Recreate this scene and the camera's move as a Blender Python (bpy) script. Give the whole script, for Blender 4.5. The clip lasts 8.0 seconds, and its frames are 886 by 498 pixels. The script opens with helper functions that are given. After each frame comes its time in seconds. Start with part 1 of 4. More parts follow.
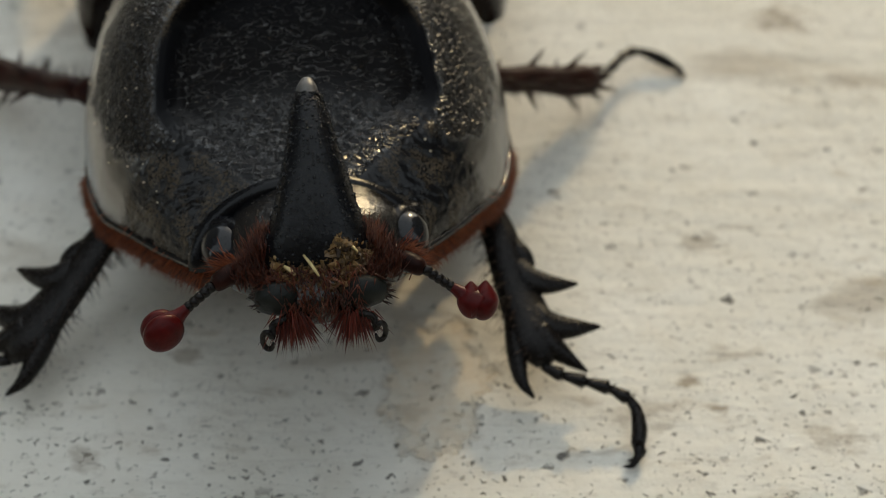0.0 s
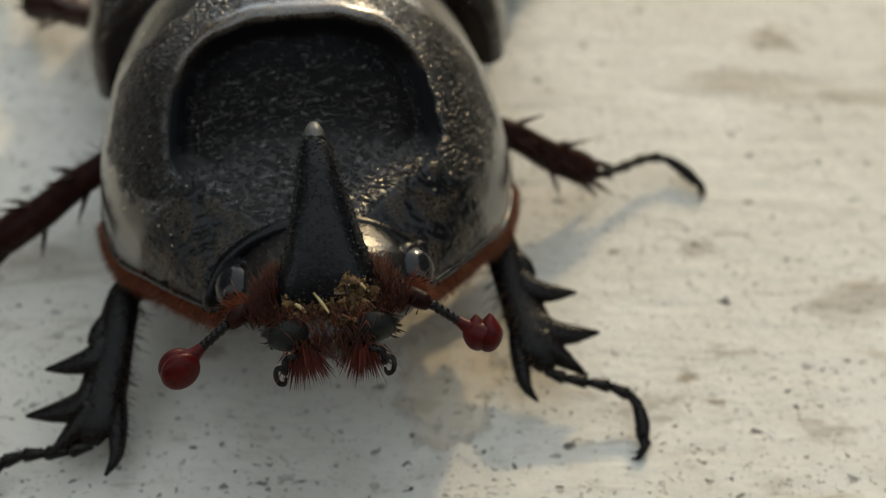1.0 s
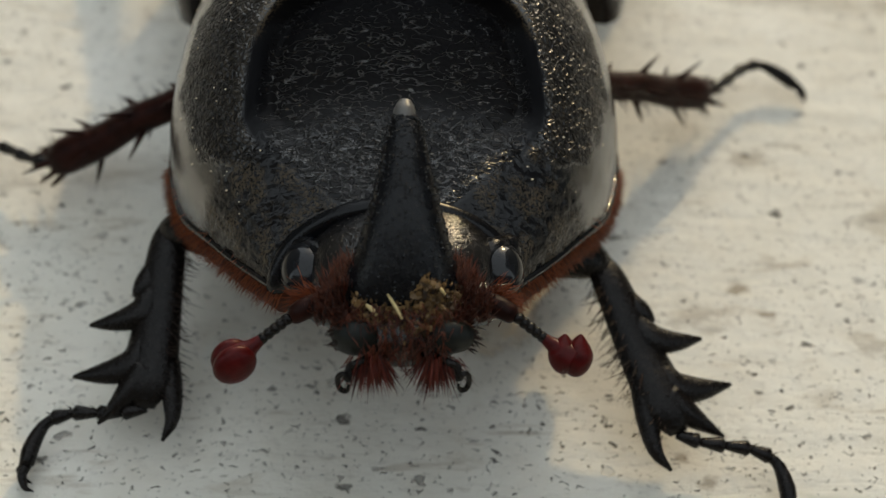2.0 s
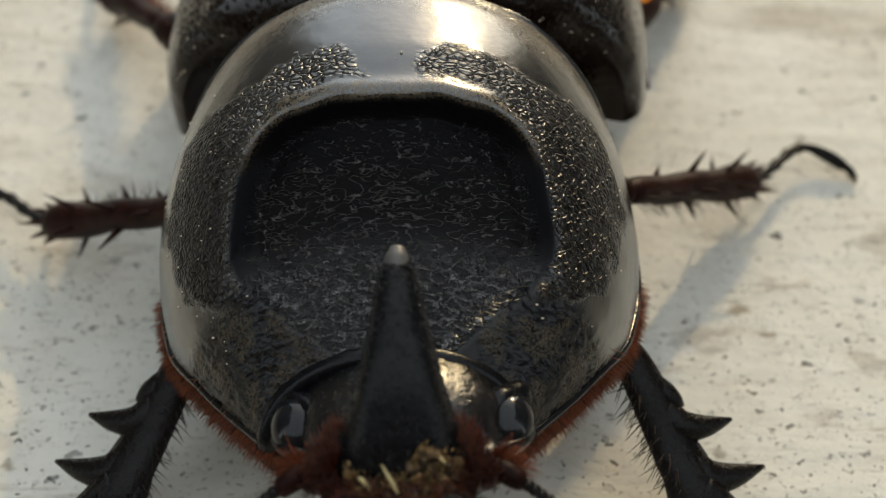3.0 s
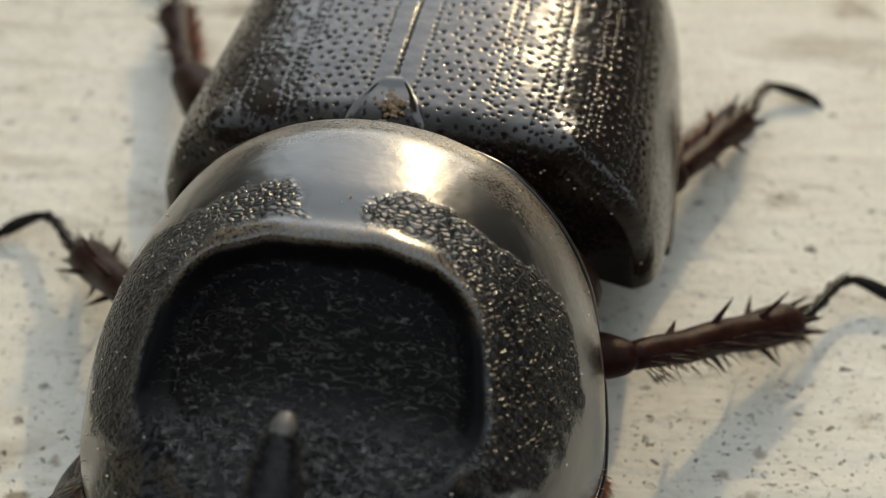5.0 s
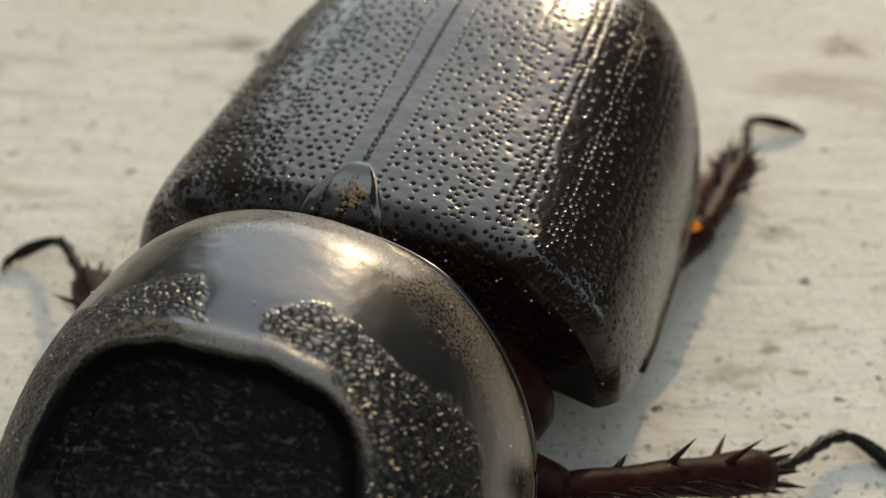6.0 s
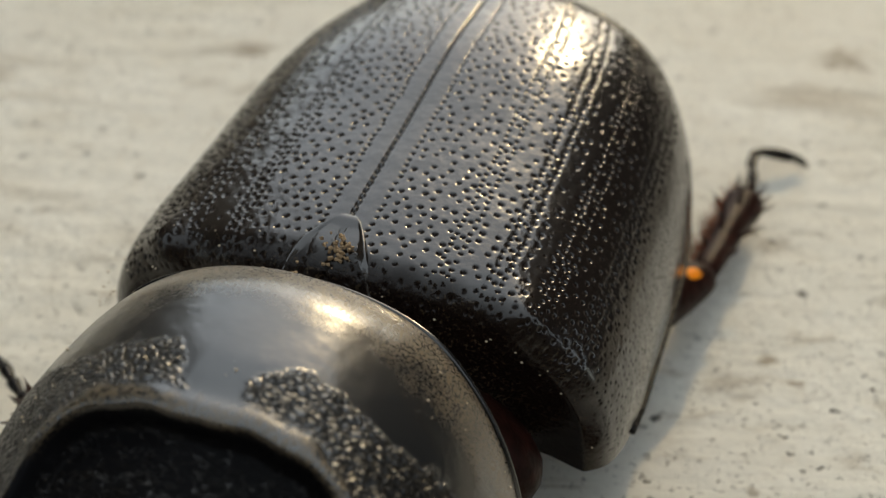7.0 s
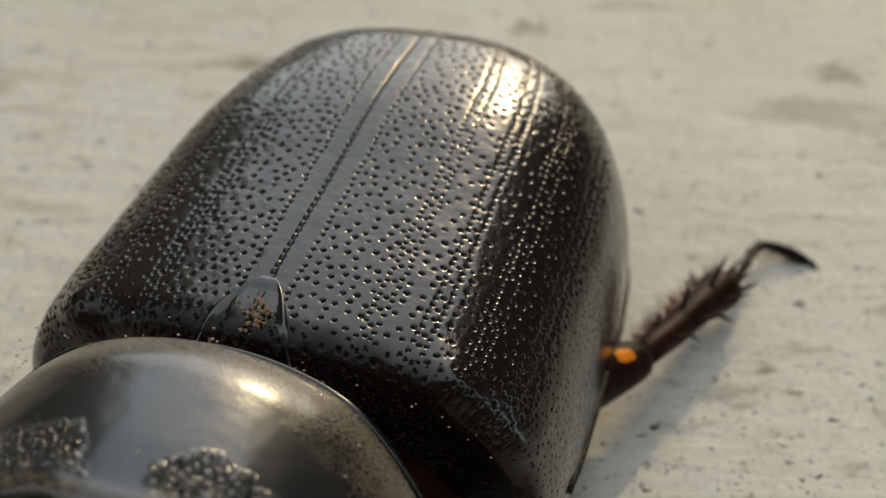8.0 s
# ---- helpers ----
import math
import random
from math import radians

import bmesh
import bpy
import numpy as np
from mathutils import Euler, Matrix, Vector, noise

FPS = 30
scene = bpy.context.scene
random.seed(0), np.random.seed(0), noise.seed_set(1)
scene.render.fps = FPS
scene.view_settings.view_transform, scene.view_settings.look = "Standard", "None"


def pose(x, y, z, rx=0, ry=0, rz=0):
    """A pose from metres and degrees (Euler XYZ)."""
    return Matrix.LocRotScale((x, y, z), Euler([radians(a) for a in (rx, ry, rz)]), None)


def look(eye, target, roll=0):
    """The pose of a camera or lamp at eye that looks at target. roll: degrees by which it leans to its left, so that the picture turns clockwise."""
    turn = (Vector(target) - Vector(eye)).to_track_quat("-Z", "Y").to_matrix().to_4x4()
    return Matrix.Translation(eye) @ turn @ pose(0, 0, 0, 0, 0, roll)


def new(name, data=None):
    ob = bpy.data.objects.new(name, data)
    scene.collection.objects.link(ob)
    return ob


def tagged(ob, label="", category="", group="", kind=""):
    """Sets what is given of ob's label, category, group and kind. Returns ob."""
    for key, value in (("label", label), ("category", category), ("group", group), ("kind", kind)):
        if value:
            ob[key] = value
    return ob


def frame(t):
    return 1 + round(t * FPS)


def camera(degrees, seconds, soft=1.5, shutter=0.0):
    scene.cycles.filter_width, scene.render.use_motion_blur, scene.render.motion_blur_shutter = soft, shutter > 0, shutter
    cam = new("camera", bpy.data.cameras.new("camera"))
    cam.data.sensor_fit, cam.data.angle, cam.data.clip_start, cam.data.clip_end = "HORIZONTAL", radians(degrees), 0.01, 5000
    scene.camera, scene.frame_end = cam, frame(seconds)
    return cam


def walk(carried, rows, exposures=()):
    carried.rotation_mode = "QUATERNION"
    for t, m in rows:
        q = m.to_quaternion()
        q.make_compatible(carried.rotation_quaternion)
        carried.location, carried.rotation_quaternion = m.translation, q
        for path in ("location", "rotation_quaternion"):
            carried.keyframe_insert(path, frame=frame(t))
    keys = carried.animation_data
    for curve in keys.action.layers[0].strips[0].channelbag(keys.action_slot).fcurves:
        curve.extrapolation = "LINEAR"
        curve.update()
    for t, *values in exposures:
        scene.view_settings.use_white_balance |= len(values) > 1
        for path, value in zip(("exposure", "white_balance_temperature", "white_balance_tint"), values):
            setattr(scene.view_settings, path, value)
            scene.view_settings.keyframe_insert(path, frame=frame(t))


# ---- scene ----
U = 0.00075  # one unit of the plan, in metres (the beetle is about 48 mm long)
cam = camera(42.6, 8.0, soft=1.0)
# seconds, stops, white balance: the picture darkens a little towards the end
EXPOSURES = [(t, e, 7560.0, 13.0) for t, e in ((0.0, 0.82), (4.0, 0.96), (5.2, 0.9), (6.5, 0.78), (7.5, 0.68), (8.0, 0.52))]
# seconds, eye in plan units, Euler angles in degrees
CAMERA = [
    (0.0, 5.93, -42.77, 46.53, 44.27, -0.64, -0.36),
    (0.5, 5.25, -44.98, 47.64, 44.75, -0.92, -0.21),
    (1.0, 4.88, -46.10, 47.89, 45.68, -1.01, -0.41),
    (1.2, 3.24, -46.84, 48.16, 44.89, -0.55, 0.13),
    (2.3, 2.81, -45.63, 46.66, 40.98, -1.46, 0.66),
    (2.5, 2.94, -45.93, 47.02, 41.11, -1.10, 0.53),
    (3.0, 3.90, -47.07, 47.36, 43.10, -0.23, 1.23),
    (3.5, 2.00, -49.64, 45.86, 44.67, 0.13, 1.45),
    (4.0, 2.61, -50.80, 46.22, 45.90, 0.44, 1.85),
    (4.5, 2.16, -50.95, 46.40, 45.80, 0.19, 1.90),
    (5.0, 3.05, -50.62, 45.43, 47.09, 0.50, 2.09),
    (5.2, 2.49, -51.57, 45.46, 48.69, 0.14, 1.75),
    (6.3, 2.15, -51.32, 46.30, 48.74, -0.35, 1.78),
    (6.5, 1.88, -51.49, 46.57, 48.74, -0.76, 1.97),
    (7.0, 1.89, -51.85, 47.22, 48.62, -0.75, 2.12),
    (7.5, 1.84, -51.90, 47.04, 48.67, -0.78, 2.10),
    (8.0, 1.59, -52.35, 47.14, 49.49, -0.89, 1.85),
]
walk(cam, [(t, pose(U * x, U * y, U * z, rx, ry, rz)) for t, x, y, z, rx, ry, rz in CAMERA], exposures=EXPOSURES)
cam.data.dof.use_dof = True
cam.data.dof.focus_distance = 46.8 * U
cam.data.dof.aperture_fstop = 66.0

# ---- light: low hazy sun behind the beetle, open sky ----
SUN_FROM = Vector((0.27, 0.83, 0.47)).normalized()
world = bpy.data.worlds.new("sky")
scene.world = world
world.use_nodes = True
sky = world.node_tree.nodes.new("ShaderNodeTexSky")
sky.sky_type = "NISHITA"
sky.sun_disc = False
sky.sun_elevation = math.asin(SUN_FROM.z)
sky.sun_rotation = math.atan2(SUN_FROM.x, SUN_FROM.y)
sky.dust_density = 1.5
sky.air_density = 1.0
sky.ozone_density = 1.0
back = world.node_tree.nodes["Background"]
haze = world.node_tree.nodes.new("ShaderNodeHueSaturation")
haze.inputs["Saturation"].default_value = 0.80
world.node_tree.links.new(sky.outputs[0], haze.inputs["Color"])
tint = world.node_tree.nodes.new("ShaderNodeMix")
tint.data_type, tint.blend_type = "RGBA", "MULTIPLY"
tint.inputs[0].default_value = 1.0
tint.inputs[7].default_value = (0.95, 1.0, 1.0, 1.0)
# the even veil of a hazy sky over the clear one
veil = world.node_tree.nodes.new("ShaderNodeMix")
veil.data_type = "RGBA"
veil.inputs[0].default_value = 0.48
veil.inputs[7].default_value = (5.1, 5.8, 6.4, 1.0)
world.node_tree.links.new(haze.outputs[0], veil.inputs[6])
world.node_tree.links.new(veil.outputs[2], tint.inputs[6])
world.node_tree.links.new(tint.outputs[2], back.inputs[0])
back.inputs[1].default_value = 0.15
sun = new("sun", bpy.data.lights.new("sun", "SUN"))
sun.data.energy = 0.74
sun.data.angle = radians(1.1)
sun.data.color = (1.0, 0.82, 0.48)
sun.matrix_world = look(SUN_FROM * 2.0, (0, 0, 0))


# ---- materials ----
def make_material(name):
    m = bpy.data.materials.new(name)
    m.use_nodes = True
    nt = m.node_tree
    return m, nt, nt.nodes["Principled BSDF"], nt.nodes["Material Output"]


def link(nt, a, b):
    nt.links.new(a, b)


def coords(nt, sx=1.0, sy=1.0, sz=1.0):
    """Object coordinates in plan units, stretched."""
    tc = nt.nodes.new("ShaderNodeTexCoord")
    mp = nt.nodes.new("ShaderNodeMapping")
    mp.inputs["Scale"].default_value = (sx / U, sy / U, sz / U)
    link(nt, tc.outputs["Object"], mp.inputs["Vector"])
    return mp.outputs[0]


def noise_node(nt, vec, scale, detail=3.0, rough=0.55, distort=0.0):
    n = nt.nodes.new("ShaderNodeTexNoise")
    n.inputs["Scale"].default_value = scale
    n.inputs["Detail"].default_value = detail
    n.inputs["Roughness"].default_value = rough
    n.inputs["Distortion"].default_value = distort
    link(nt, vec, n.inputs["Vector"])
    return n.outputs["Fac"]


def ramp(nt, fac, stops):
    r = nt.nodes.new("ShaderNodeValToRGB")
    e = r.color_ramp.elements
    while len(e) < len(stops):
        e.new(0.5)
    for k, (p, c) in enumerate(stops):
        e[k].position = p
        e[k].color = (*c, 1.0) if len(c) == 3 else c
    link(nt, fac, r.inputs["Fac"])
    return r.outputs["Color"]


def grey(v):
    return (v, v, v)


def mixed(nt, fac, a, b):
    x = nt.nodes.new("ShaderNodeMix")
    x.data_type = "RGBA"
    for sock, val in ((x.inputs[0], fac), (x.inputs[6], a), (x.inputs[7], b)):
        if isinstance(val, bpy.types.NodeSocket):
            link(nt, val, sock)
        elif isinstance(val, float):
            sock.default_value = val
        else:
            sock.default_value = (*val, 1.0)
    return x.outputs[2]


def arith(nt, op, a, b=0.0):
    x = nt.nodes.new("ShaderNodeMath")
    x.operation = op
    for sock, val in ((x.inputs[0], a), (x.inputs[1], b)):
        if isinstance(val, bpy.types.NodeSocket):
            link(nt, val, sock)
        else:
            sock.default_value = val
    return x.outputs[0]


def bump(nt, bsdf, height, distance, strength=1.0, prev=None):
    b = nt.nodes.new("ShaderNodeBump")
    b.inputs["Distance"].default_value = distance * U
    b.inputs["Strength"].default_value = strength
    link(nt, height, b.inputs["Height"])
    if prev is not None:
        link(nt, prev, b.inputs["Normal"])
    link(nt, b.outputs[0], bsdf.inputs["Normal"])
    return b.outputs[0]


def attribute(nt, name):
    a = nt.nodes.new("ShaderNodeAttribute")
    a.attribute_name = name
    return a.outputs["Fac"]


def cells(nt, vec, scale, feature="F1"):
    v = nt.nodes.new("ShaderNodeTexVoronoi")
    v.feature = feature
    v.inputs["Scale"].default_value = scale
    link(nt, vec, v.inputs["Vector"])
    return v.outputs["Distance"]


def warped(nt, vec, scale, amount):
    """Coordinates pushed about by a noise."""
    n = nt.nodes.new("ShaderNodeTexNoise")
    n.inputs["Scale"].default_value = scale
    n.inputs["Detail"].default_value = 2.0
    link(nt, vec, n.inputs["Vector"])
    s = nt.nodes.new("ShaderNodeVectorMath")
    s.operation = "MULTIPLY_ADD"
    link(nt, n.outputs["Color"], s.inputs[0])
    s.inputs[1].default_value = (amount, amount, amount)
    link(nt, vec, s.inputs[2])
    return s.outputs[0]


def lit_ridges(nt):
    """Thin wandering ridges, drawn out across the shell."""
    lay = warped(nt, coords(nt, 0.40, 1.0, 1.0), 0.8, 0.45)
    one = ramp(nt, noise_node(nt, lay, 3.1, 1.0, 0.5), [(0.47, grey(0.0)), (0.50, grey(1.0)), (0.53, grey(0.0))])
    lay = warped(nt, coords(nt, 0.36, 1.1, 1.1), 1.2, 0.3)
    two = ramp(nt, noise_node(nt, lay, 3.4, 1.0, 0.5), [(0.57, grey(0.0)), (0.595, grey(1.0)), (0.62, grey(0.0))])
    return arith(nt, "MAXIMUM", one, two)


def shell_material(name, base=(0.005, 0.005, 0.006), rough=0.22, dust=0.3, dustcol=(0.23, 0.18, 0.12), coat=0.4, spec=0.9, beads=False, dished=False, grain=0.04):
    """Black chitin: glossy where worn smooth, beaded, wrinkled and dusty where rough."""
    m, nt, b, out = make_material(name)
    co = coords(nt)
    fine = noise_node(nt, co, 2.6, 5.0, 0.65)
    broad = noise_node(nt, co, 0.35, 3.0)
    pit = attribute(nt, "pit")
    specks = ramp(nt, noise_node(nt, co, 5.5, 5.0, 0.7), [(0.55, grey(0.0)), (0.66, grey(1.0))])
    amount = arith(nt, "MULTIPLY", specks, arith(nt, "ADD", arith(nt, "MULTIPLY", pit, 0.95), 0.05))
    amount = arith(nt, "MULTIPLY", amount, arith(nt, "MULTIPLY", ramp(nt, broad, [(0.38, grey(0.15)), (0.62, grey(1.0))]), dust))
    if dished:
        # real dust, plus the rear margin's floor reflection painted in as pale colour
        amount = arith(nt, "MAXIMUM", amount, arith(nt, "MULTIPLY", arith(nt, "MULTIPLY", ramp(nt, noise_node(nt, co, 8.0, 3.0, 0.7), [(0.45, grey(0.0)), (0.57, grey(1.0))]), attribute(nt, "dust_sheen")), 0.55))
        crumbs = ramp(nt, noise_node(nt, co, 2.4, 4.0, 0.75), [(0.60, grey(0.0)), (0.67, grey(1.0))])
        amount = arith(nt, "MAXIMUM", amount, arith(nt, "MULTIPLY", arith(nt, "MULTIPLY", crumbs, specks), arith(nt, "MULTIPLY", attribute(nt, "dish"), 0.75)))
        # ridges in the dish paled in the colour, for the sky they catch
        amount = arith(nt, "MAXIMUM", amount, arith(nt, "MULTIPLY", attribute(nt, "dish"), arith(nt, "ADD", 0.010, arith(nt, "MULTIPLY", lit_ridges(nt), 0.03))))
    link(nt, mixed(nt, amount, base, dustcol), b.inputs["Base Color"])
    r = arith(nt, "ADD", arith(nt, "MULTIPLY", fine, 0.16), rough - 0.08)
    r = arith(nt, "ADD", r, arith(nt, "MULTIPLY", pit, 0.05))
    r = arith(nt, "ADD", r, arith(nt, "MULTIPLY", amount, 0.5))
    link(nt, r, b.inputs["Roughness"])
    clean = arith(nt, "SUBTRACT", 1.0, attribute(nt, "shine_cut"))
    n1 = bump(nt, b, noise_node(nt, co, 6.0, 4.0, 0.6), grain, 0.2 if grain < 0.1 else 0.7)
    if beads:
        # rows of small beads, drawn out across the shell
        lay = warped(nt, coords(nt, 0.70, 1.0, 0.9), 1.4, 0.45)
        bead = ramp(nt, cells(nt, lay, 4.0, "DISTANCE_TO_EDGE"), [(0.01, grey(0.0)), (0.12, grey(0.5)), (0.34, grey(1.0))])
        n1 = bump(nt, b, arith(nt, "MULTIPLY", bead, pit), 0.14, 0.9, n1)
        # hollows between the beads shine less
        clean = arith(nt, "MULTIPLY", clean, arith(nt, "SUBTRACT", 1.0, arith(nt, "MULTIPLY", arith(nt, "MULTIPLY", pit, 0.72), arith(nt, "SUBTRACT", 1.0, bead))))
    else:
        n1 = bump(nt, b, arith(nt, "MULTIPLY", noise_node(nt, co, 2.8, 4.0, 0.6), pit), 0.15, 0.6, n1)
    if dished:
        # thin wandering ridges across the dish, cell-like relief towards its foot
        lines = arith(nt, "MULTIPLY", lit_ridges(nt), attribute(nt, "dish"))
        n1 = bump(nt, b, lines, 0.10, 1.0, n1)
        cell = ramp(nt, cells(nt, warped(nt, coords(nt, 0.75, 1.0, 1.0), 2.2, 0.55), 2.7, "DISTANCE_TO_EDGE"), [(0.0, grey(1.0)), (0.20, grey(0.0))])
        bump(nt, b, arith(nt, "MULTIPLY", cell, attribute(nt, "foot")), 0.12, 1.0, n1)
        # shine cut for the dark the dish mirrors, its sky-lit ridges kept bright
        dull = arith(nt, "MULTIPLY", attribute(nt, "dull"), arith(nt, "SUBTRACT", 0.98, arith(nt, "MULTIPLY", arith(nt, "MAXIMUM", lines, arith(nt, "MULTIPLY", cell, attribute(nt, "foot"))), 0.85)))
        clean = arith(nt, "MULTIPLY", clean, arith(nt, "SUBTRACT", 1.0, dull))
    # dust and painted paleness kill the shine
    clean = arith(nt, "MULTIPLY", clean, arith(nt, "SUBTRACT", 1.0, arith(nt, "MULTIPLY", amount, 0.9)))
    link(nt, arith(nt, "MULTIPLY", clean, spec), b.inputs["Specular IOR Level"])
    link(nt, arith(nt, "MULTIPLY", clean, coat), b.inputs["Coat Weight"])
    b.inputs["Coat Roughness"].default_value = rough * 0.8
    b.inputs["Coat IOR"].default_value = 1.6
    b.inputs["IOR"].default_value = 1.5 if coat == 0.0 else 1.68
    return m


def plain_material(name, col, rough, vary=0.35, scale=1.5, relief=0.1, spec=0.5):
    m, nt, b, out = make_material(name)
    co = coords(nt)
    n = noise_node(nt, co, scale, 5.0, 0.6)
    c = mixed(nt, ramp(nt, n, [(0.3, grey(0.0)), (0.7, grey(1.0))]), tuple(v * (1 - vary) for v in col), tuple(min(1.0, v * (1 + vary)) for v in col))
    link(nt, c, b.inputs["Base Color"])
    link(nt, arith(nt, "ADD", arith(nt, "MULTIPLY", noise_node(nt, co, scale * 2.3, 3.0), 0.2), rough - 0.1), b.inputs["Roughness"])
    b.inputs["Specular IOR Level"].default_value = spec
    if relief:
        bump(nt, b, noise_node(nt, co, scale * 2.0, 5.0, 0.65), relief, 0.6)
    return m


def hair_material(name, root, tip):
    m, nt, b, out = make_material(name)
    geo = nt.nodes.new("ShaderNodeNewGeometry")
    c = mixed(nt, geo.outputs["Random Per Island"], root, tip)
    link(nt, c, b.inputs["Base Color"])
    b.inputs["Roughness"].default_value = 0.4
    tr = nt.nodes.new("ShaderNodeBsdfTranslucent")
    link(nt, c, tr.inputs["Color"])
    mx = nt.nodes.new("ShaderNodeMixShader")
    mx.inputs[0].default_value = 0.35
    link(nt, b.outputs[0], mx.inputs[1])
    link(nt, tr.outputs[0], mx.inputs[2])
    link(nt, mx.outputs[0], out.inputs["Surface"])
    return m


# stains on the paint: place, radius in plan units, strength
STAINS = [(-6.7, -5.4, 1.0, 0.6), (-10.7, -11.6, 1.1, 0.5), (4.9, -8.8, 0.9, 0.7), (26.1, -10.2, 1.6, 0.5), (-18.8, -19.8, 0.7, 0.95), (-17.6, -17.6, 0.45, 0.8), (16.8, -9.0, 1.6, 0.4), (-15.3, 24.4, 1.9, 0.8), (31.0, 25.9, 2.4, 0.75), (6.7, 31.4, 2.0, 0.9), (19.4, -6.8, 0.75, 0.85), (20.4, -8.5, 0.7, 0.85), (21.6, 3.2, 1.6, 0.5), (34.0, 18.7, 1.6, 0.5), (16.1, -18.7, 0.7, 0.7), (17.0, -16.2, 0.5, 0.7), (15.0, -17.4, 0.4, 0.7)]


def paint_material():
    """Old white paint over timber: grain along x, dirt, chips, a tan patch of stain and painted sunlight."""
    m, nt, b, out = make_material("weathered_white_paint")
    co = coords(nt)
    grain = noise_node(nt, coords(nt, 0.10, 1.0, 1.0), 0.55, 6.0, 0.62, 0.4)
    wide = noise_node(nt, co, 0.045, 4.0, 0.6)
    blot = noise_node(nt, co, 0.30, 5.0, 0.6)
    c = mixed(nt, ramp(nt, wide, [(0.35, grey(0.0)), (0.65, grey(1.0))]), (0.668, 0.640, 0.562), (0.757, 0.738, 0.672))
    c = mixed(nt, ramp(nt, blot, [(0.46, grey(0.0)), (0.75, grey(0.45))]), c, (0.60, 0.55, 0.46))
    c = mixed(nt, ramp(nt, grain, [(0.55, grey(0.0)), (0.75, grey(0.25))]), c, (0.52, 0.48, 0.41))
    smudge = noise_node(nt, coords(nt, 0.30, 1.0, 1.0), 0.16, 4.0, 0.55, 0.6)
    c = mixed(nt, ramp(nt, smudge, [(0.58, grey(0.0)), (0.68, grey(0.65))]), c, (0.38, 0.33, 0.26))
    streak = noise_node(nt, coords(nt, 0.24, 1.0, 1.0), 0.75, 5.0, 0.6, 0.5)
    c = mixed(nt, ramp(nt, streak, [(0.60, grey(0.0)), (0.70, grey(0.5))]), c, (0.36, 0.29, 0.21))
    scuff = noise_node(nt, coords(nt, 0.5, 1.0, 1.0), 1.5, 6.0, 0.7)
    c = mixed(nt, ramp(nt, scuff, [(0.56, grey(0.0)), (0.70, grey(0.5))]), c, (0.47, 0.44, 0.39))
    # chips and specks of three sizes, gathered in drifts
    chip = None
    for sc, lo, hi, keep, seed in ((0.30, 0.04, 0.075, 0.45, 0.0), (0.75, 0.05, 0.095, 0.45, 7.0), (1.6, 0.07, 0.12, 0.45, 19.0), (3.0, 0.10, 0.15, 0.5, 31.0)):
        warp = nt.nodes.new("ShaderNodeMixRGB")
        warp.blend_type = "ADD"
        warp.inputs[0].default_value = 0.8
        link(nt, coords(nt, 0.72, 1.0, 1.0), warp.inputs[1])
        nn = nt.nodes.new("ShaderNodeTexNoise")
        nn.inputs["Scale"].default_value = 2.2
        nn.inputs["Detail"].default_value = 3.0
        link(nt, co, nn.inputs["Vector"])
        link(nt, nn.outputs["Color"], warp.inputs[2])
        shift = nt.nodes.new("ShaderNodeVectorMath")
        shift.inputs[1].default_value = (seed, seed * 0.7, 0.0)
        link(nt, warp.outputs[0], shift.inputs[0])
        v = nt.nodes.new("ShaderNodeTexVoronoi")
        v.voronoi_dimensions = "2D"
        v.inputs["Scale"].default_value = sc
        link(nt, shift.outputs[0], v.inputs["Vector"])
        near = ramp(nt, v.outputs["Distance"], [(lo, grey(1.0)), (hi, grey(0.0))])
        sep = nt.nodes.new("ShaderNodeSeparateColor")
        link(nt, v.outputs["Color"], sep.inputs[0])
        chosen = ramp(nt, sep.outputs[0], [(keep, grey(0.0)), (keep + 0.3, grey(1.0))])
        field = ramp(nt, noise_node(nt, shift.outputs[0], 0.11, 2.0), [(0.36, grey(0.12)), (0.55, grey(1.0))])
        mark = arith(nt, "MULTIPLY", arith(nt, "MULTIPLY", near, chosen), field)
        chip = mark if chip is None else arith(nt, "MAXIMUM", chip, mark)
    c = mixed(nt, arith(nt, "MULTIPLY", chip, 0.85), c, (0.09, 0.085, 0.08))
    # old brown and grey stains
    blotch = arith(nt, "MULTIPLY", noise_node(nt, coords(nt, 0.6, 1.0, 1.0), 1.1, 5.0, 0.65), 1.3)
    for sx, sy, rad, dark in STAINS:
        d = nt.nodes.new("ShaderNodeVectorMath")
        d.operation = "DISTANCE"
        link(nt, coords(nt, 0.75, 1.0, 0.0), d.inputs[0])
        d.inputs[1].default_value = (sx * 0.75, sy, 0.0)
        edge = arith(nt, "ADD", arith(nt, "MULTIPLY", d.outputs["Value"], 0.5 / rad), blotch)
        c = mixed(nt, ramp(nt, edge, [(0.78, grey(dark)), (1.06, grey(0.0))]), c, (0.30, 0.25, 0.19))
    # tan patch with a ragged edge: a stain and painted sunlight between shadows
    tc = nt.nodes.new("ShaderNodeVectorMath")
    tc.operation = "DISTANCE"
    link(nt, coords(nt, 1.0, 0.66, 0.0), tc.inputs[0])
    tc.inputs[1].default_value = (6.3, -4.5, 0.0)
    ragged = arith(nt, "ADD", tc.outputs["Value"], arith(nt, "MULTIPLY", noise_node(nt, co, 0.42, 6.0, 0.62), 5.0))
    ragged = arith(nt, "MULTIPLY", ragged, 0.1)
    patch = ramp(nt, ragged, [(0.49, grey(0.65)), (0.53, grey(0.0))])
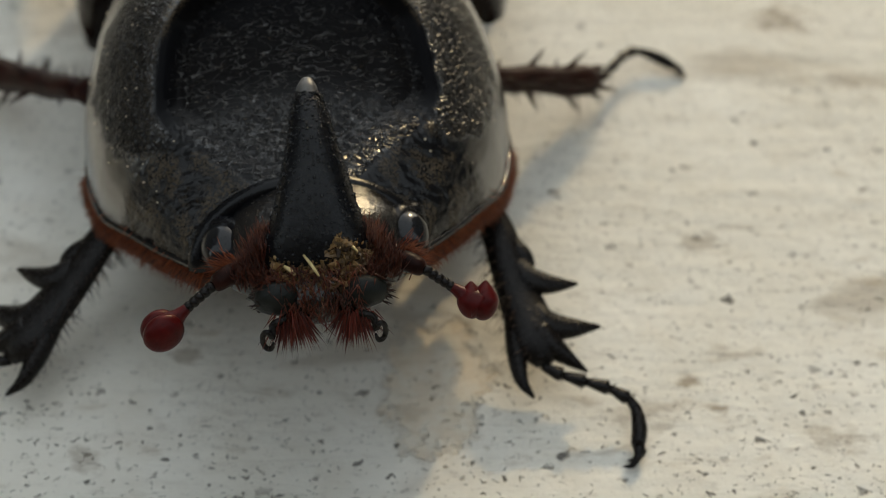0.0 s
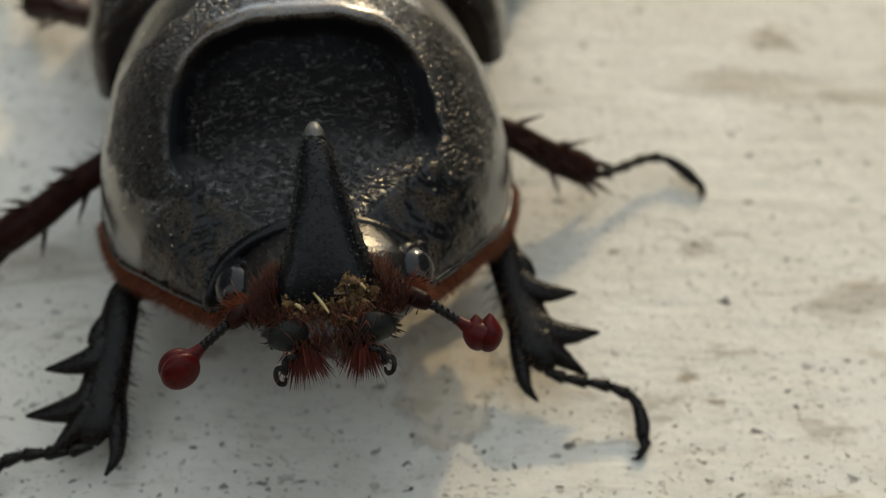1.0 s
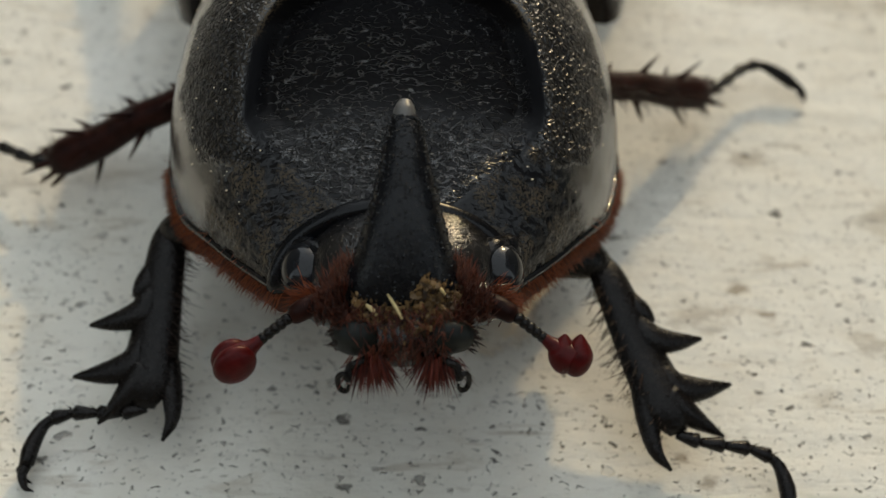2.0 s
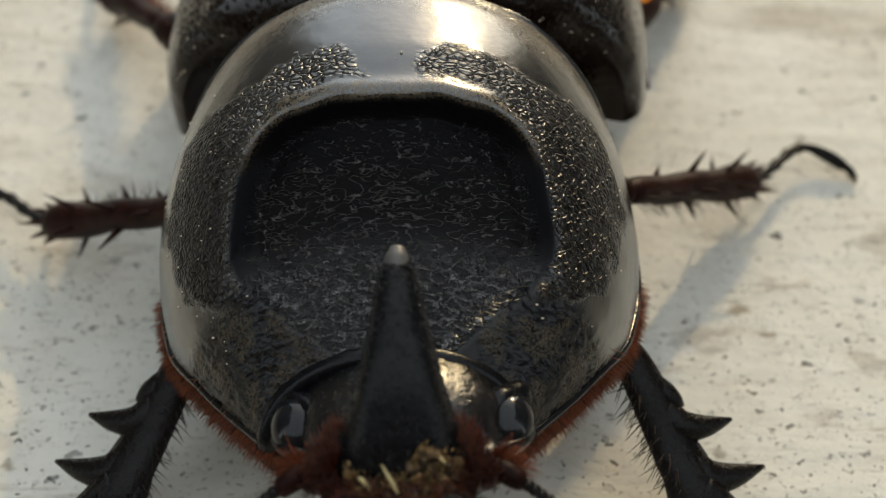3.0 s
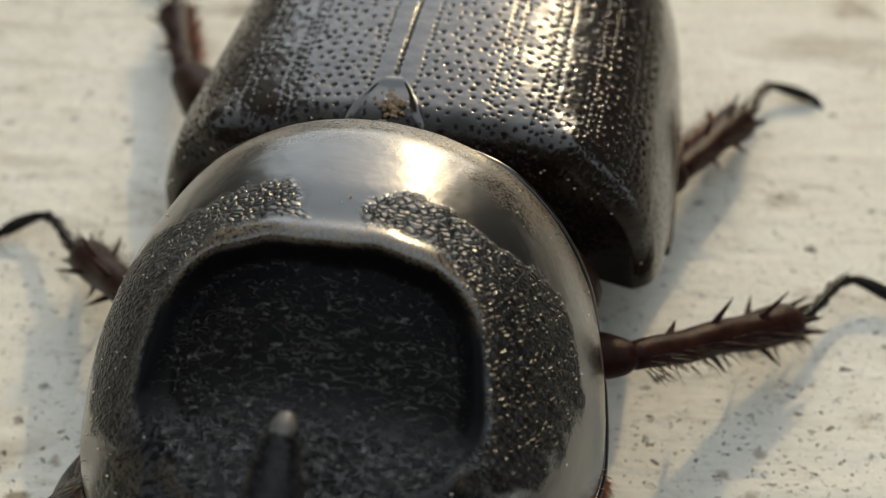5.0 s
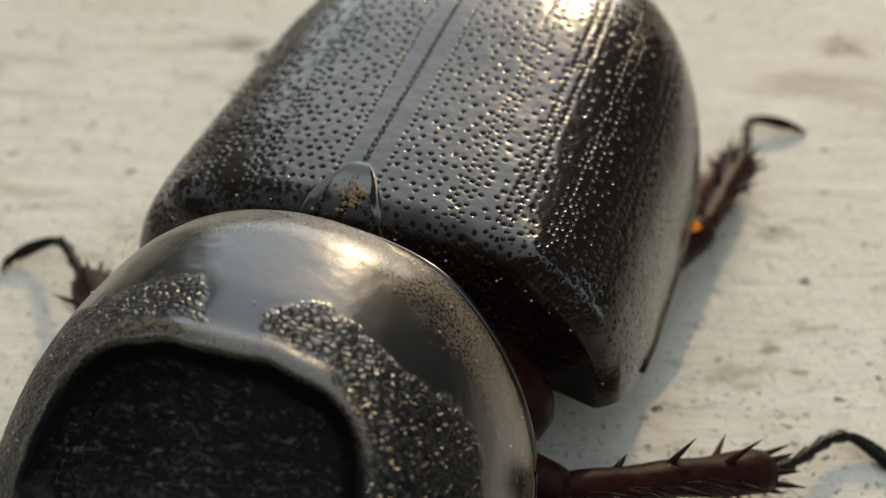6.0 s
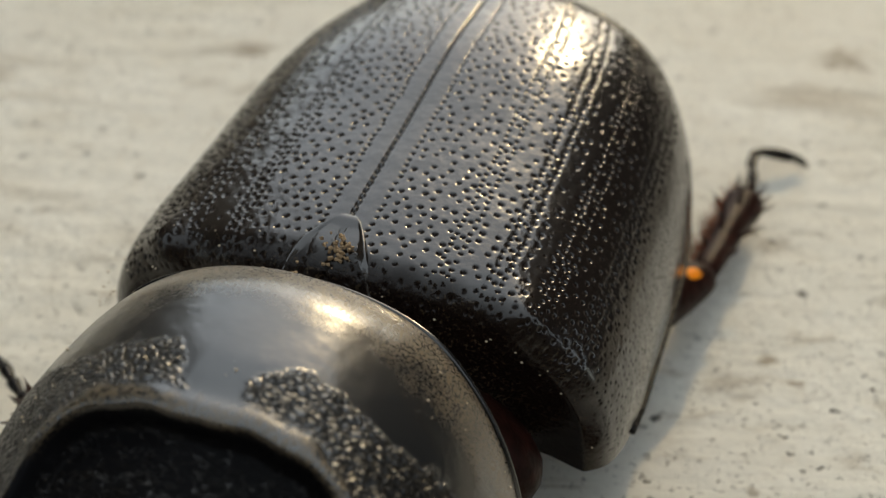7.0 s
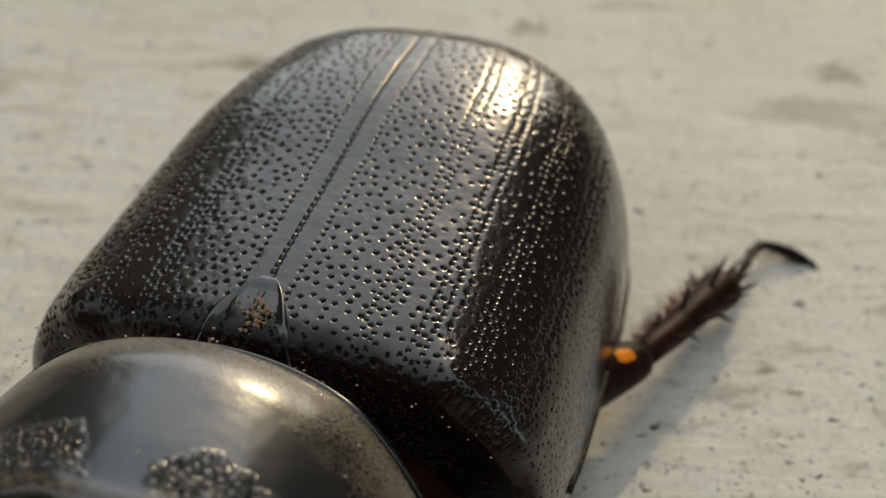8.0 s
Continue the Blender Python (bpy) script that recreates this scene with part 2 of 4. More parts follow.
    sunlit_tan = mixed(nt, ramp(nt, noise_node(nt, co, 0.8, 5.0, 0.65), [(0.42, grey(0.0)), (0.62, grey(1.0))]), (0.66, 0.545, 0.40), (0.68, 0.62, 0.51))
    c = mixed(nt, patch, c, sunlit_tan)
    c = mixed(nt, ramp(nt, ragged, [(0.505, grey(0.0)), (0.525, grey(0.22)), (0.545, grey(0.0))]), c, (0.33, 0.26, 0.18))
    link(nt, c, b.inputs["Base Color"])
    link(nt, arith(nt, "ADD", arith(nt, "MULTIPLY", blot, 0.25), 0.42), b.inputs["Roughness"])
    b.inputs["Specular IOR Level"].default_value = 0.12
    n1 = bump(nt, b, grain, 0.35, 0.35)
    n2 = bump(nt, b, noise_node(nt, co, 1.3, 7.0, 0.7), 0.24, 0.5, n1)
    n2 = bump(nt, b, streak, 0.25, 0.5, n2)
    n2 = bump(nt, b, arith(nt, "SUBTRACT", 1.0, chip), 0.30, 0.9, n2)
    bump(nt, b, arith(nt, "SUBTRACT", 1.0, patch), 0.25, 0.8, n2)
    return m


MAT_PRONOTUM = shell_material("black_pronotum_chitin", rough=0.24, dust=0.10, dustcol=(0.26, 0.19, 0.11), coat=0.35, spec=1.0, beads=True, dished=True)
MAT_ELYTRA = shell_material("black_wing_case_chitin", base=(0.010, 0.0060, 0.0046), rough=0.16, dust=0.4, dustcol=(0.27, 0.20, 0.12), coat=0.3, spec=0.70)
MAT_HEAD = shell_material("black_head_chitin", rough=0.20, dust=0.4, coat=0.1, spec=0.45)
MAT_HORN = shell_material("black_horn_chitin", base=(0.004, 0.0045, 0.006), rough=0.26, dust=0.2, coat=0.0, spec=0.24, grain=0.06)
MAT_TIP = shell_material("pale_grey_horn_tip", base=(0.09, 0.088, 0.085), rough=0.40, dust=0.2, coat=0.0, spec=0.5)
MAT_LEG = plain_material("dark_leg_chitin", (0.006, 0.0045, 0.004), 0.26, 0.5, 1.6, 0.10, 0.2)
MAT_LEG_RED = plain_material("mahogany_leg_chitin", (0.020, 0.0058, 0.0042), 0.38, 0.6, 1.3, 0.08, 0.08)
MAT_BELLY = plain_material("rusty_brown_underside", (0.07, 0.018, 0.008), 0.5, 0.5, 0.8, 0.2, 0.3)
MAT_EYE = plain_material("polished_black_eye", (0.010, 0.011, 0.013), 0.14, 0.3, 3.0, 0.0, 0.35)
MAT_LOBE = plain_material("dull_grey_black_chitin", (0.006, 0.008, 0.007), 0.5, 0.4, 2.0, 0.06, 0.25)
MAT_CLUB = plain_material("deep_red_club", (0.062, 0.004, 0.004), 0.32, 0.45, 1.4, 0.06, 0.14)
MAT_DIRT = hair_material("brown_and_golden_soil", (0.020, 0.008, 0.004), (0.40, 0.24, 0.10))
MAT_STRAW = plain_material("pale_straw", (0.55, 0.42, 0.20), 0.5, 0.3, 2.0, 0.05)
MAT_AMBER = plain_material("orange_joint_skin", (0.80, 0.23, 0.012), 0.45, 0.3, 1.0, 0.05, 0.1)
MAT_CRUMB = plain_material("tan_soil_crumb", (0.34, 0.23, 0.13), 0.8, 0.4, 2.0, 0.0)
MAT_DUST = plain_material("pale_dust", (0.55, 0.47, 0.36), 0.8, 0.3, 2.0, 0.0)
MAT_HAIR = hair_material("rusty_red_hair", (0.13, 0.022, 0.009), (0.42, 0.11, 0.035))
MAT_FACE_HAIR = hair_material("matted_face_hair", (0.030, 0.006, 0.003), (0.20, 0.042, 0.016))
MAT_BRUSH = hair_material("dark_red_mouth_hair", (0.04, 0.006, 0.005), (0.26, 0.040, 0.022))
MAT_BRISTLE = hair_material("dark_brown_bristle", (0.010, 0.005, 0.004), (0.06, 0.025, 0.012))
MAT_PAINT = paint_material()
MAT_WALL = plain_material("added_wall_dark", (0.07, 0.07, 0.066), 0.9, 0.3, 0.01, 0.0)
MAT_EARTH = plain_material("dark_earth", (0.06, 0.055, 0.04), 0.95, 0.4, 0.004, 0.0)


# ---- shape helpers (plan units) ----
def mesh_object(name, verts, faces, mat, parent=None, label="", smooth=True, values=None, shine_cuts=None, extra=()):
    me = bpy.data.meshes.new(name)
    v = np.asarray(verts, float) * U
    me.from_pydata(v.tolist(), [], [tuple(int(i) for i in fc) for fc in faces])
    if smooth:
        me.polygons.foreach_set("use_smooth", [True] * len(me.polygons))
    if values is not None:
        me.attributes.new("pit", "FLOAT", "POINT").data.foreach_set("value", np.asarray(values, np.float32))
    if shine_cuts is not None:
        me.attributes.new("shine_cut", "FLOAT", "POINT").data.foreach_set("value", np.asarray(shine_cuts, np.float32))
    for nm, val in extra:
        me.attributes.new(nm, "FLOAT", "POINT").data.foreach_set("value", np.asarray(val, np.float32))
    me.materials.append(mat)
    me.update()
    ob = new(name, me)
    if parent is not None:
        ob.parent = parent
    if label:
        ob["label"] = label
    return ob


def joined(pieces):
    vs, fs, base = [], [], 0
    for v, fc in pieces:
        vs.append(np.asarray(v, float))
        fs += [tuple(i + base for i in q) for q in fc]
        base += len(v)
    return np.concatenate(vs), fs


def blend(y, ys, vs):
    """Smooth curve through a few stations."""
    ys, vs, y = np.asarray(ys, float), np.asarray(vs, float), np.asarray(y, float)
    d = np.diff(vs) / np.diff(ys)
    m = np.concatenate([[d[0]], np.where(d[:-1] * d[1:] > 0, 2 * d[:-1] * d[1:] / (d[:-1] + d[1:] + 1e-12), 0.0), [d[-1]]])
    k = np.clip(np.searchsorted(ys, y) - 1, 0, len(ys) - 2)
    h = ys[k + 1] - ys[k]
    s = np.clip((y - ys[k]) / h, 0, 1)
    return ((2 * s**3 - 3 * s**2 + 1) * vs[k] + (s**3 - 2 * s**2 + s) * h * m[k] + (3 * s**2 - 2 * s**3) * vs[k + 1] + (s**3 - s**2) * h * m[k + 1])


def step(a, b, x):
    s = np.clip((x - a) / (b - a), 0, 1)
    return s * s * (3 - 2 * s)


def grid_faces(nu, nv, wrap=False):
    fs = []
    for i in range(nu - 1):
        for j in range(nv - (0 if wrap else 1)):
            k = (j + 1) % nv
            fs.append((i * nv + j, i * nv + k, (i + 1) * nv + k, (i + 1) * nv + j))
    return fs


def grid_normals(p):
    """Normals of a grid of points (nu, nv, 3)."""
    n = np.cross(np.gradient(p, axis=0), np.gradient(p, axis=1))
    return n / (np.linalg.norm(n, axis=2, keepdims=True) + 1e-9)


def ellipsoid(c, r, nu=14, nv=20):
    a = np.linspace(0.001, math.pi - 0.001, nu)[:, None]
    b = np.linspace(0, 2 * math.pi, nv, endpoint=False)[None, :]
    p = np.stack([np.sin(a) * np.cos(b) * r[0] + c[0], np.sin(a) * np.sin(b) * r[1] + c[1], np.cos(a) * r[2] + 0 * b + c[2]], 2)
    return p.reshape(-1, 3), grid_faces(nu, nv, True) + [tuple(range(nv))[::-1], tuple((nu - 1) * nv + i for i in range(nv))]


def tube(path, radii, n=10, wide=None, smooth_to=0):
    """A swept round or oval bar with closed ends; wide: (direction, factor) of the oval."""
    p = np.asarray(path, float)
    r = np.asarray(radii, float)
    if smooth_to:
        s0 = np.linspace(0, 1, len(p))
        s1 = np.linspace(0, 1, smooth_to)
        p = np.stack([blend(s1, s0, p[:, k]) for k in range(3)], 1)
        r = blend(s1, s0, r)
    t = np.gradient(p, axis=0)
    t /= np.linalg.norm(t, axis=1, keepdims=True) + 1e-12
    ref = np.asarray(wide[0], float) if wide else np.array([0.31, 0.22, 0.92])
    rows = []
    a = np.linspace(0, 2 * math.pi, n, endpoint=False)
    for i in range(len(p)):
        u = ref - t[i] * (ref @ t[i])
        if np.linalg.norm(u) < 1e-3:
            u = np.cross(t[i], [1, 0, 0.1])
        u /= np.linalg.norm(u)
        w = np.cross(t[i], u)
        f = wide[1] if wide else 1.0
        rows.append(p[i] + r[i] * (np.cos(a)[:, None] * u * f + np.sin(a)[:, None] * w))
    v = np.concatenate(rows)
    m = len(p)
    return v, grid_faces(m, n, True) + [tuple(range(n))[::-1], tuple((m - 1) * n + i for i in range(n))]


def cone(base, tip, r, bend=(0, 0, 0), n=8):
    b, t = np.asarray(base, float), np.asarray(tip, float)
    mid = (b + t) / 2 + np.asarray(bend, float)
    return tube([b, mid, t], [r, r * 0.62, r * 0.06], n, smooth_to=6)


def strand(base, way, length, r, droop=0.0):
    """One hair: a thin three-sided tapering spike with a slight bend."""
    b = np.asarray(base, float)
    w = np.asarray(way, float)
    w = w / (np.linalg.norm(w) + 1e-9)
    u = np.cross(w, [0.3, 0.5, 0.8])
    u /= np.linalg.norm(u) + 1e-9
    k = np.cross(w, u)
    m = b + w * length * 0.55 + np.array([0, 0, -droop * 0.3 * length])
    e = b + w * length + np.array([0, 0, -droop * length])
    vs = []
    for c, q in ((b, r), (m, r * 0.7)):
        for a in (0, 2.094, 4.189):
            vs.append(c + q * (math.cos(a) * u + math.sin(a) * k))
    vs.append(e)
    return np.array(vs), [(0, 1, 4, 3), (1, 2, 5, 4), (2, 0, 3, 5), (3, 4, 6), (4, 5, 6), (5, 3, 6)]


def noise_at(p, scale, octaves=3):
    return np.array([noise.fractal(Vector(q) * scale, 1.0, 2.0, octaves) for q in p])


rng = np.random.default_rng(5)

# ---- the painted timber surface, unseen earth and walls added round it ----
gx, gy = np.arange(-45.0, 45.2, 0.5), np.arange(-75.0, 60.2, 0.5)
X, Y = np.meshgrid(gx, gy, indexing="ij")
flat = np.stack([X.ravel(), Y.ravel(), np.zeros(X.size)], 1)
flat[:, 2] = 0.05 * noise_at(flat * np.array([0.10, 0.75, 1.0]), 1.0, 3) + 0.05 * noise_at(flat, 0.8, 2) - 0.05
nx, ny = len(gx), len(gy)
rim = [i * ny for i in range(nx)] + [(nx - 1) * ny + j for j in range(1, ny)] + [i * ny + ny - 1 for i in range(nx - 2, -1, -1)] + [j for j in range(ny - 2, 0, -1)]
# the same surface runs on, plain, far round the finely built middle
wide = flat[rim] * np.array([26.0, 1.0, 1.0])
wide[:, 1] = np.where(wide[:, 1] < 0, wide[:, 1] * 11.0, wide[:, 1] * 38.0)
low = wide.copy()
low[:, 2] = -30.0
faces_ = grid_faces(nx, ny)
n0, n1 = len(flat), len(rim)
for k in range(n1):
    k2 = (k + 1) % n1
    faces_.append((rim[k], n0 + k, n0 + k2, rim[k2]))
    faces_.append((n0 + k, n0 + n1 + k, n0 + n1 + k2, n0 + k2))
faces_.append(tuple(n0 + n1 + k for k in range(n1)))
floor = mesh_object("floor", np.concatenate([flat, wide, low]), [q[::-1] for q in faces_], MAT_PAINT)
tagged(floor, "weathered white-painted timber board with grey chips and a tan patch of stain and painted sunlight", "board", kind="structure")


def block(name, lo, hi, mat, label):
    v = [(x, y, z) for x in (lo[0], hi[0]) for y in (lo[1], hi[1]) for z in (lo[2], hi[2])]
    f = [(0, 1, 3, 2), (4, 6, 7, 5), (0, 4, 5, 1), (2, 3, 7, 6), (0, 2, 6, 4), (1, 5, 7, 3)]
    return tagged(mesh_object(name, v, f, mat, smooth=False), label, name.split("_")[0], kind="structure")


# unseen dark earth, added to keep low reflections dark
block("ground", (-60000, -60000, -70), (60000, 60000, -30), MAT_EARTH, "unseen dark earth added under the board")
# unseen dark walls, added to block sky and darken the shell's reflections
block("wall_south", (-2400, -1040, -30), (2400, -900, 1000), MAT_WALL, "unseen dark wall added to darken front reflections")
block("wall_east", (2400, -420, -30), (2540, 4400, 4200), MAT_WALL, "unseen dark wall added to darken side reflections")
block("wall_west", (-2540, -420, -30), (-2400, 4400, 4200), MAT_WALL, "unseen dark wall added to darken side reflections")
block("wall_north", (-2540, 4400, -30), (2540, 4540, 500), MAT_WALL, "low unseen dark wall added to close the place")

# ---- the beetle ----
beetle = new("beetle")
tagged(beetle, "black rhinoceros beetle with a curved horn walking over white paint", "beetle")


# pronotum: a dome with a dished front, seen as a grid over (angle across, way from front to back)
PY = [-10.4, -8.6, -5.0, -1.5, 0.8, 3.2, 6.0, 8.2, 9.8]
PZ = [11.1, 12.3, 14.9, 17.2, 18.25, 18.6, 18.5, 17.75, 16.0]
HY = [-10.4, -7.0, -3.5, 0.5, 3.5, 6.5, 9.8]
HX = [5.0, 7.9, 10.2, 11.1, 10.9, 10.3, 9.0]
DY = [-10.4, -7.0, -3.5, 0.5, 6.0, 9.8]
DZ = [1.6, 5.2, 9.0, 11.6, 11.0, 8.6]


def pronotum_base(s, v):
    """Point of the plain dome; s: -1..1 as sine across, v: 0 front .. 1 back."""
    front = -8.5 - 1.9 * np.abs(s) ** 2.4
    rear = 9.8 - 3.6 * np.abs(s) ** 2.2
    y = front + (rear - front) * v
    c = np.sqrt(np.clip(1 - s * s, 0, 1))
    x = blend(y, HY, HX) * s
    z = blend(y, PY, PZ) - blend(y, DY, DZ) * (1 - c)
    return np.stack([x, y, z], -1)


def dish_distance(x, y):
    """Below 0 inside the dished front of the pronotum, above 0 outside."""
    w = blend(y, [-9.6, -8.3, -7.5, -6.4, -5.0, -4.1, -2.5, -1.0, -0.3, 0.5], [0.6, 2.0, 3.1, 4.5, 5.9, 6.2, 6.0, 5.6, 5.15, 4.0])
    top = 0.25 - 0.22 * np.exp(-((x / 1.2) ** 2)) + 0.04 * np.cos(x * 3.1) - 0.012 * np.abs(x) ** 2
    a, b, c = np.abs(x) - w, (y - top) * 0.95, -9.2 - y
    k = 3.4
    return np.log(np.exp(k * a) + np.exp(k * b) + np.exp(k * c)) / k


def build_pronotum():
    nu, nv = 330, 270
    ang = np.linspace(-math.pi / 2, math.pi / 2, nu)
    s, v = np.meshgrid(np.sin(ang), np.linspace(0, 1, nv), indexing="ij")
    p = pronotum_base(s, v)
    nrm = grid_normals(p)
    if nrm[nu // 2, nv // 2, 2] < 0:
        nrm = -nrm
    x, y = p[..., 0], p[..., 1]
    d = dish_distance(x, y) + 0.22 * step(-3.0, -5.5, y) * noise_at(p.reshape(-1, 3), 0.8, 3).reshape(nu, nv)
    depth = blend(y, [-9.5, -7.0, -3.0, 0.0], [0.3, 0.75, 1.1, 1.5])
    soft = step(-3.5, -6.0, y)
    h = -depth * (0.75 * step(0.1 + 0.7 * soft, -0.42 - 1.3 * soft, d) + 0.25 * step(-0.3, -3.0, d)) + (0.10 + 0.08 * step(-1.5, 0.2, y)) * np.exp(-(((d - 0.4) / 0.45) ** 2)) * step(-6.5, -3.0, y)
    # pitted zones
    ax = np.abs(x)
    rag = 0.35 * noise_at(p.reshape(-1, 3), 1.3, 3).reshape(nu, nv)
    upper = blend(ax, [0.0, 1.0, 2.0, 3.0, 4.5, 6.4, 7.8, 9.0, 9.8], [1.9, 2.2, 2.85, 3.0, 2.75, 2.4, 2.6, 2.3, 0.0])
    side = blend(y, [-5.9, -5.4, -4.4, -2.1, -0.1, 1.5, 3.0], [5.9, 7.2, 8.4, 9.45, 9.9, 9.95, 9.6])
    lip = 0.30 + 0.55 * step(-1.5, 0.5, y) * step(6.2, 3.5, ax)
    outer = step(0.22, -0.22, y - upper + rag) * step(0.2, -0.2, ax - side + rag) * step(lip - 0.1, lip + 0.35, d + 0.6 * rag) * step(-6.0, -5.4, y)
    outer *= 1 - step(1.3 + 0.45 * np.clip(y - 1.2, 0, 5), 0.7 + 0.35 * np.clip(y - 1.2, 0, 5), ax + rag) * step(0.3, 1.0, y)
    corners = step(-5.0, -6.0, y + 0.25 * (ax - 7.0)) * step(0.0, 0.4, d)
    inner = step(-0.05, -0.45, d)
    q = p.reshape(-1, 3)
    big = noise_at(q, 0.9, 3).reshape(nu, nv)
    fine = noise_at(q * np.array([1.0, 2.2, 1.6]), 1.5, 3).reshape(nu, nv)
    worms = noise_at(q * np.array([1.0, 1.9, 1.9]) + np.array([0.5, 0.2, 0.3]) * big.reshape(-1, 1), 1.9, 2).reshape(nu, nv)
    lines = np.exp(-((worms / 0.12) ** 2))
    lower = step(-4.4, -7.0, y + 0.6 * big)
    h += inner * (0.02 * lines + 0.02 * fine) + outer * (0.012 * fine + 0.02 * big)
    h += corners * 0.05 * fine + 0.012 * big
    pit = np.clip(outer + 0.12 * corners * (0.7 + 0.6 * big), 0, 1)
    p = p + nrm * h[..., None]
    fc = [q[::-1] for q in grid_faces(nu, nv)]
    # paleness: painted floor reflection at rear, dust at corners, dust and sheen on lip
    ob = mesh_object("pronotum", p.reshape(-1, 3), fc, MAT_PRONOTUM, beetle, "glossy black dished pronotum with pitted sides and dust", values=pit.ravel(), extra=(("dull", np.maximum(step(0.25 + 0.4 * step(0.5, -1.5, y), -0.15 + 0.3 * step(0.5, -1.5, y), d) * (1 - 0.10 * soft), np.maximum(0.85 * corners, 0.78 * outer * step(4.5, 7.5, ax))).ravel()), ("dust_sheen", np.clip(step(0.74, 0.93, v + 0.05 * big + 0.03 * step(2.0, -8.0, x)) * step(7.0, 3.0, -y) + 0.45 * corners * step(0.0, 0.5, big + 0.2) + 1.0 * step(-0.05, 0.15, d) * step(0.9, 0.4, d + 0.5 * big) * step(-1.8, -0.2, y), 0, 1).ravel()), ("dish", (inner * (0.2 + 0.8 * step(-0.3, -3.2, y + 0.5 * big))).ravel()), ("foot", (step(0.3, -0.2, d) * lower).ravel())))
    # rolled margin all round
    e = np.linspace(0, 1, 60)
    left = pronotum_base(-np.ones(60), e)
    right = pronotum_base(np.ones(60), e)
    sr = np.sin(np.linspace(-math.pi / 2, math.pi / 2, 90))
    rear = pronotum_base(sr, np.ones(90))
    frontm = pronotum_base(sr, np.zeros(90))
    for pts_, rad in ((left, 0.20), (right, 0.20), (rear, 0.17), (frontm + np.array([0.0, 0.25, -0.15]), 0.46)):
        vv, ff = tube(pts_, np.full(len(pts_), rad), 8)
        mesh_object("rolled_margin", vv, ff, MAT_HORN if rad > 0.3 else MAT_HEAD, ob, "thin raised black edge", values=np.zeros(len(vv)))
    return ob


pronotum = build_pronotum()

# elytra
EY = [8.5, 12.0, 15.0, 22.0, 30.0, 35.0, 40.0, 44.0, 46.5]
EZ = [13.6, 15.0, 15.4, 16.0, 16.7, 16.5, 14.3, 9.5, 5.0]
WY = [8.5, 12.0, 18.0, 26.0, 31.0, 36.0, 40.5, 44.0, 46.5]
WX = [9.5, 12.8, 13.5, 13.5, 13.2, 11.8, 8.9, 5.5, 0.8]


def elytron_base(a, y):
    """a: 0 at the suture .. 1 at the side margin, as an angle fraction."""
    n = 2.6
    ang = a * math.pi / 2
    z0 = blend(y, [8.5, 11.5, 20, 38, 46.5], [6.9, 5.7, 5.0, 4.6, 4.4])
    zt = blend(y, EY, EZ)
    x = blend(y, WY, WX) * np.abs(np.sin(ang)) ** (2 / n)
    z = z0 + (zt - z0) * np.abs(np.cos(ang)) ** (2 / n)
    return np.stack([x, y, z], -1)


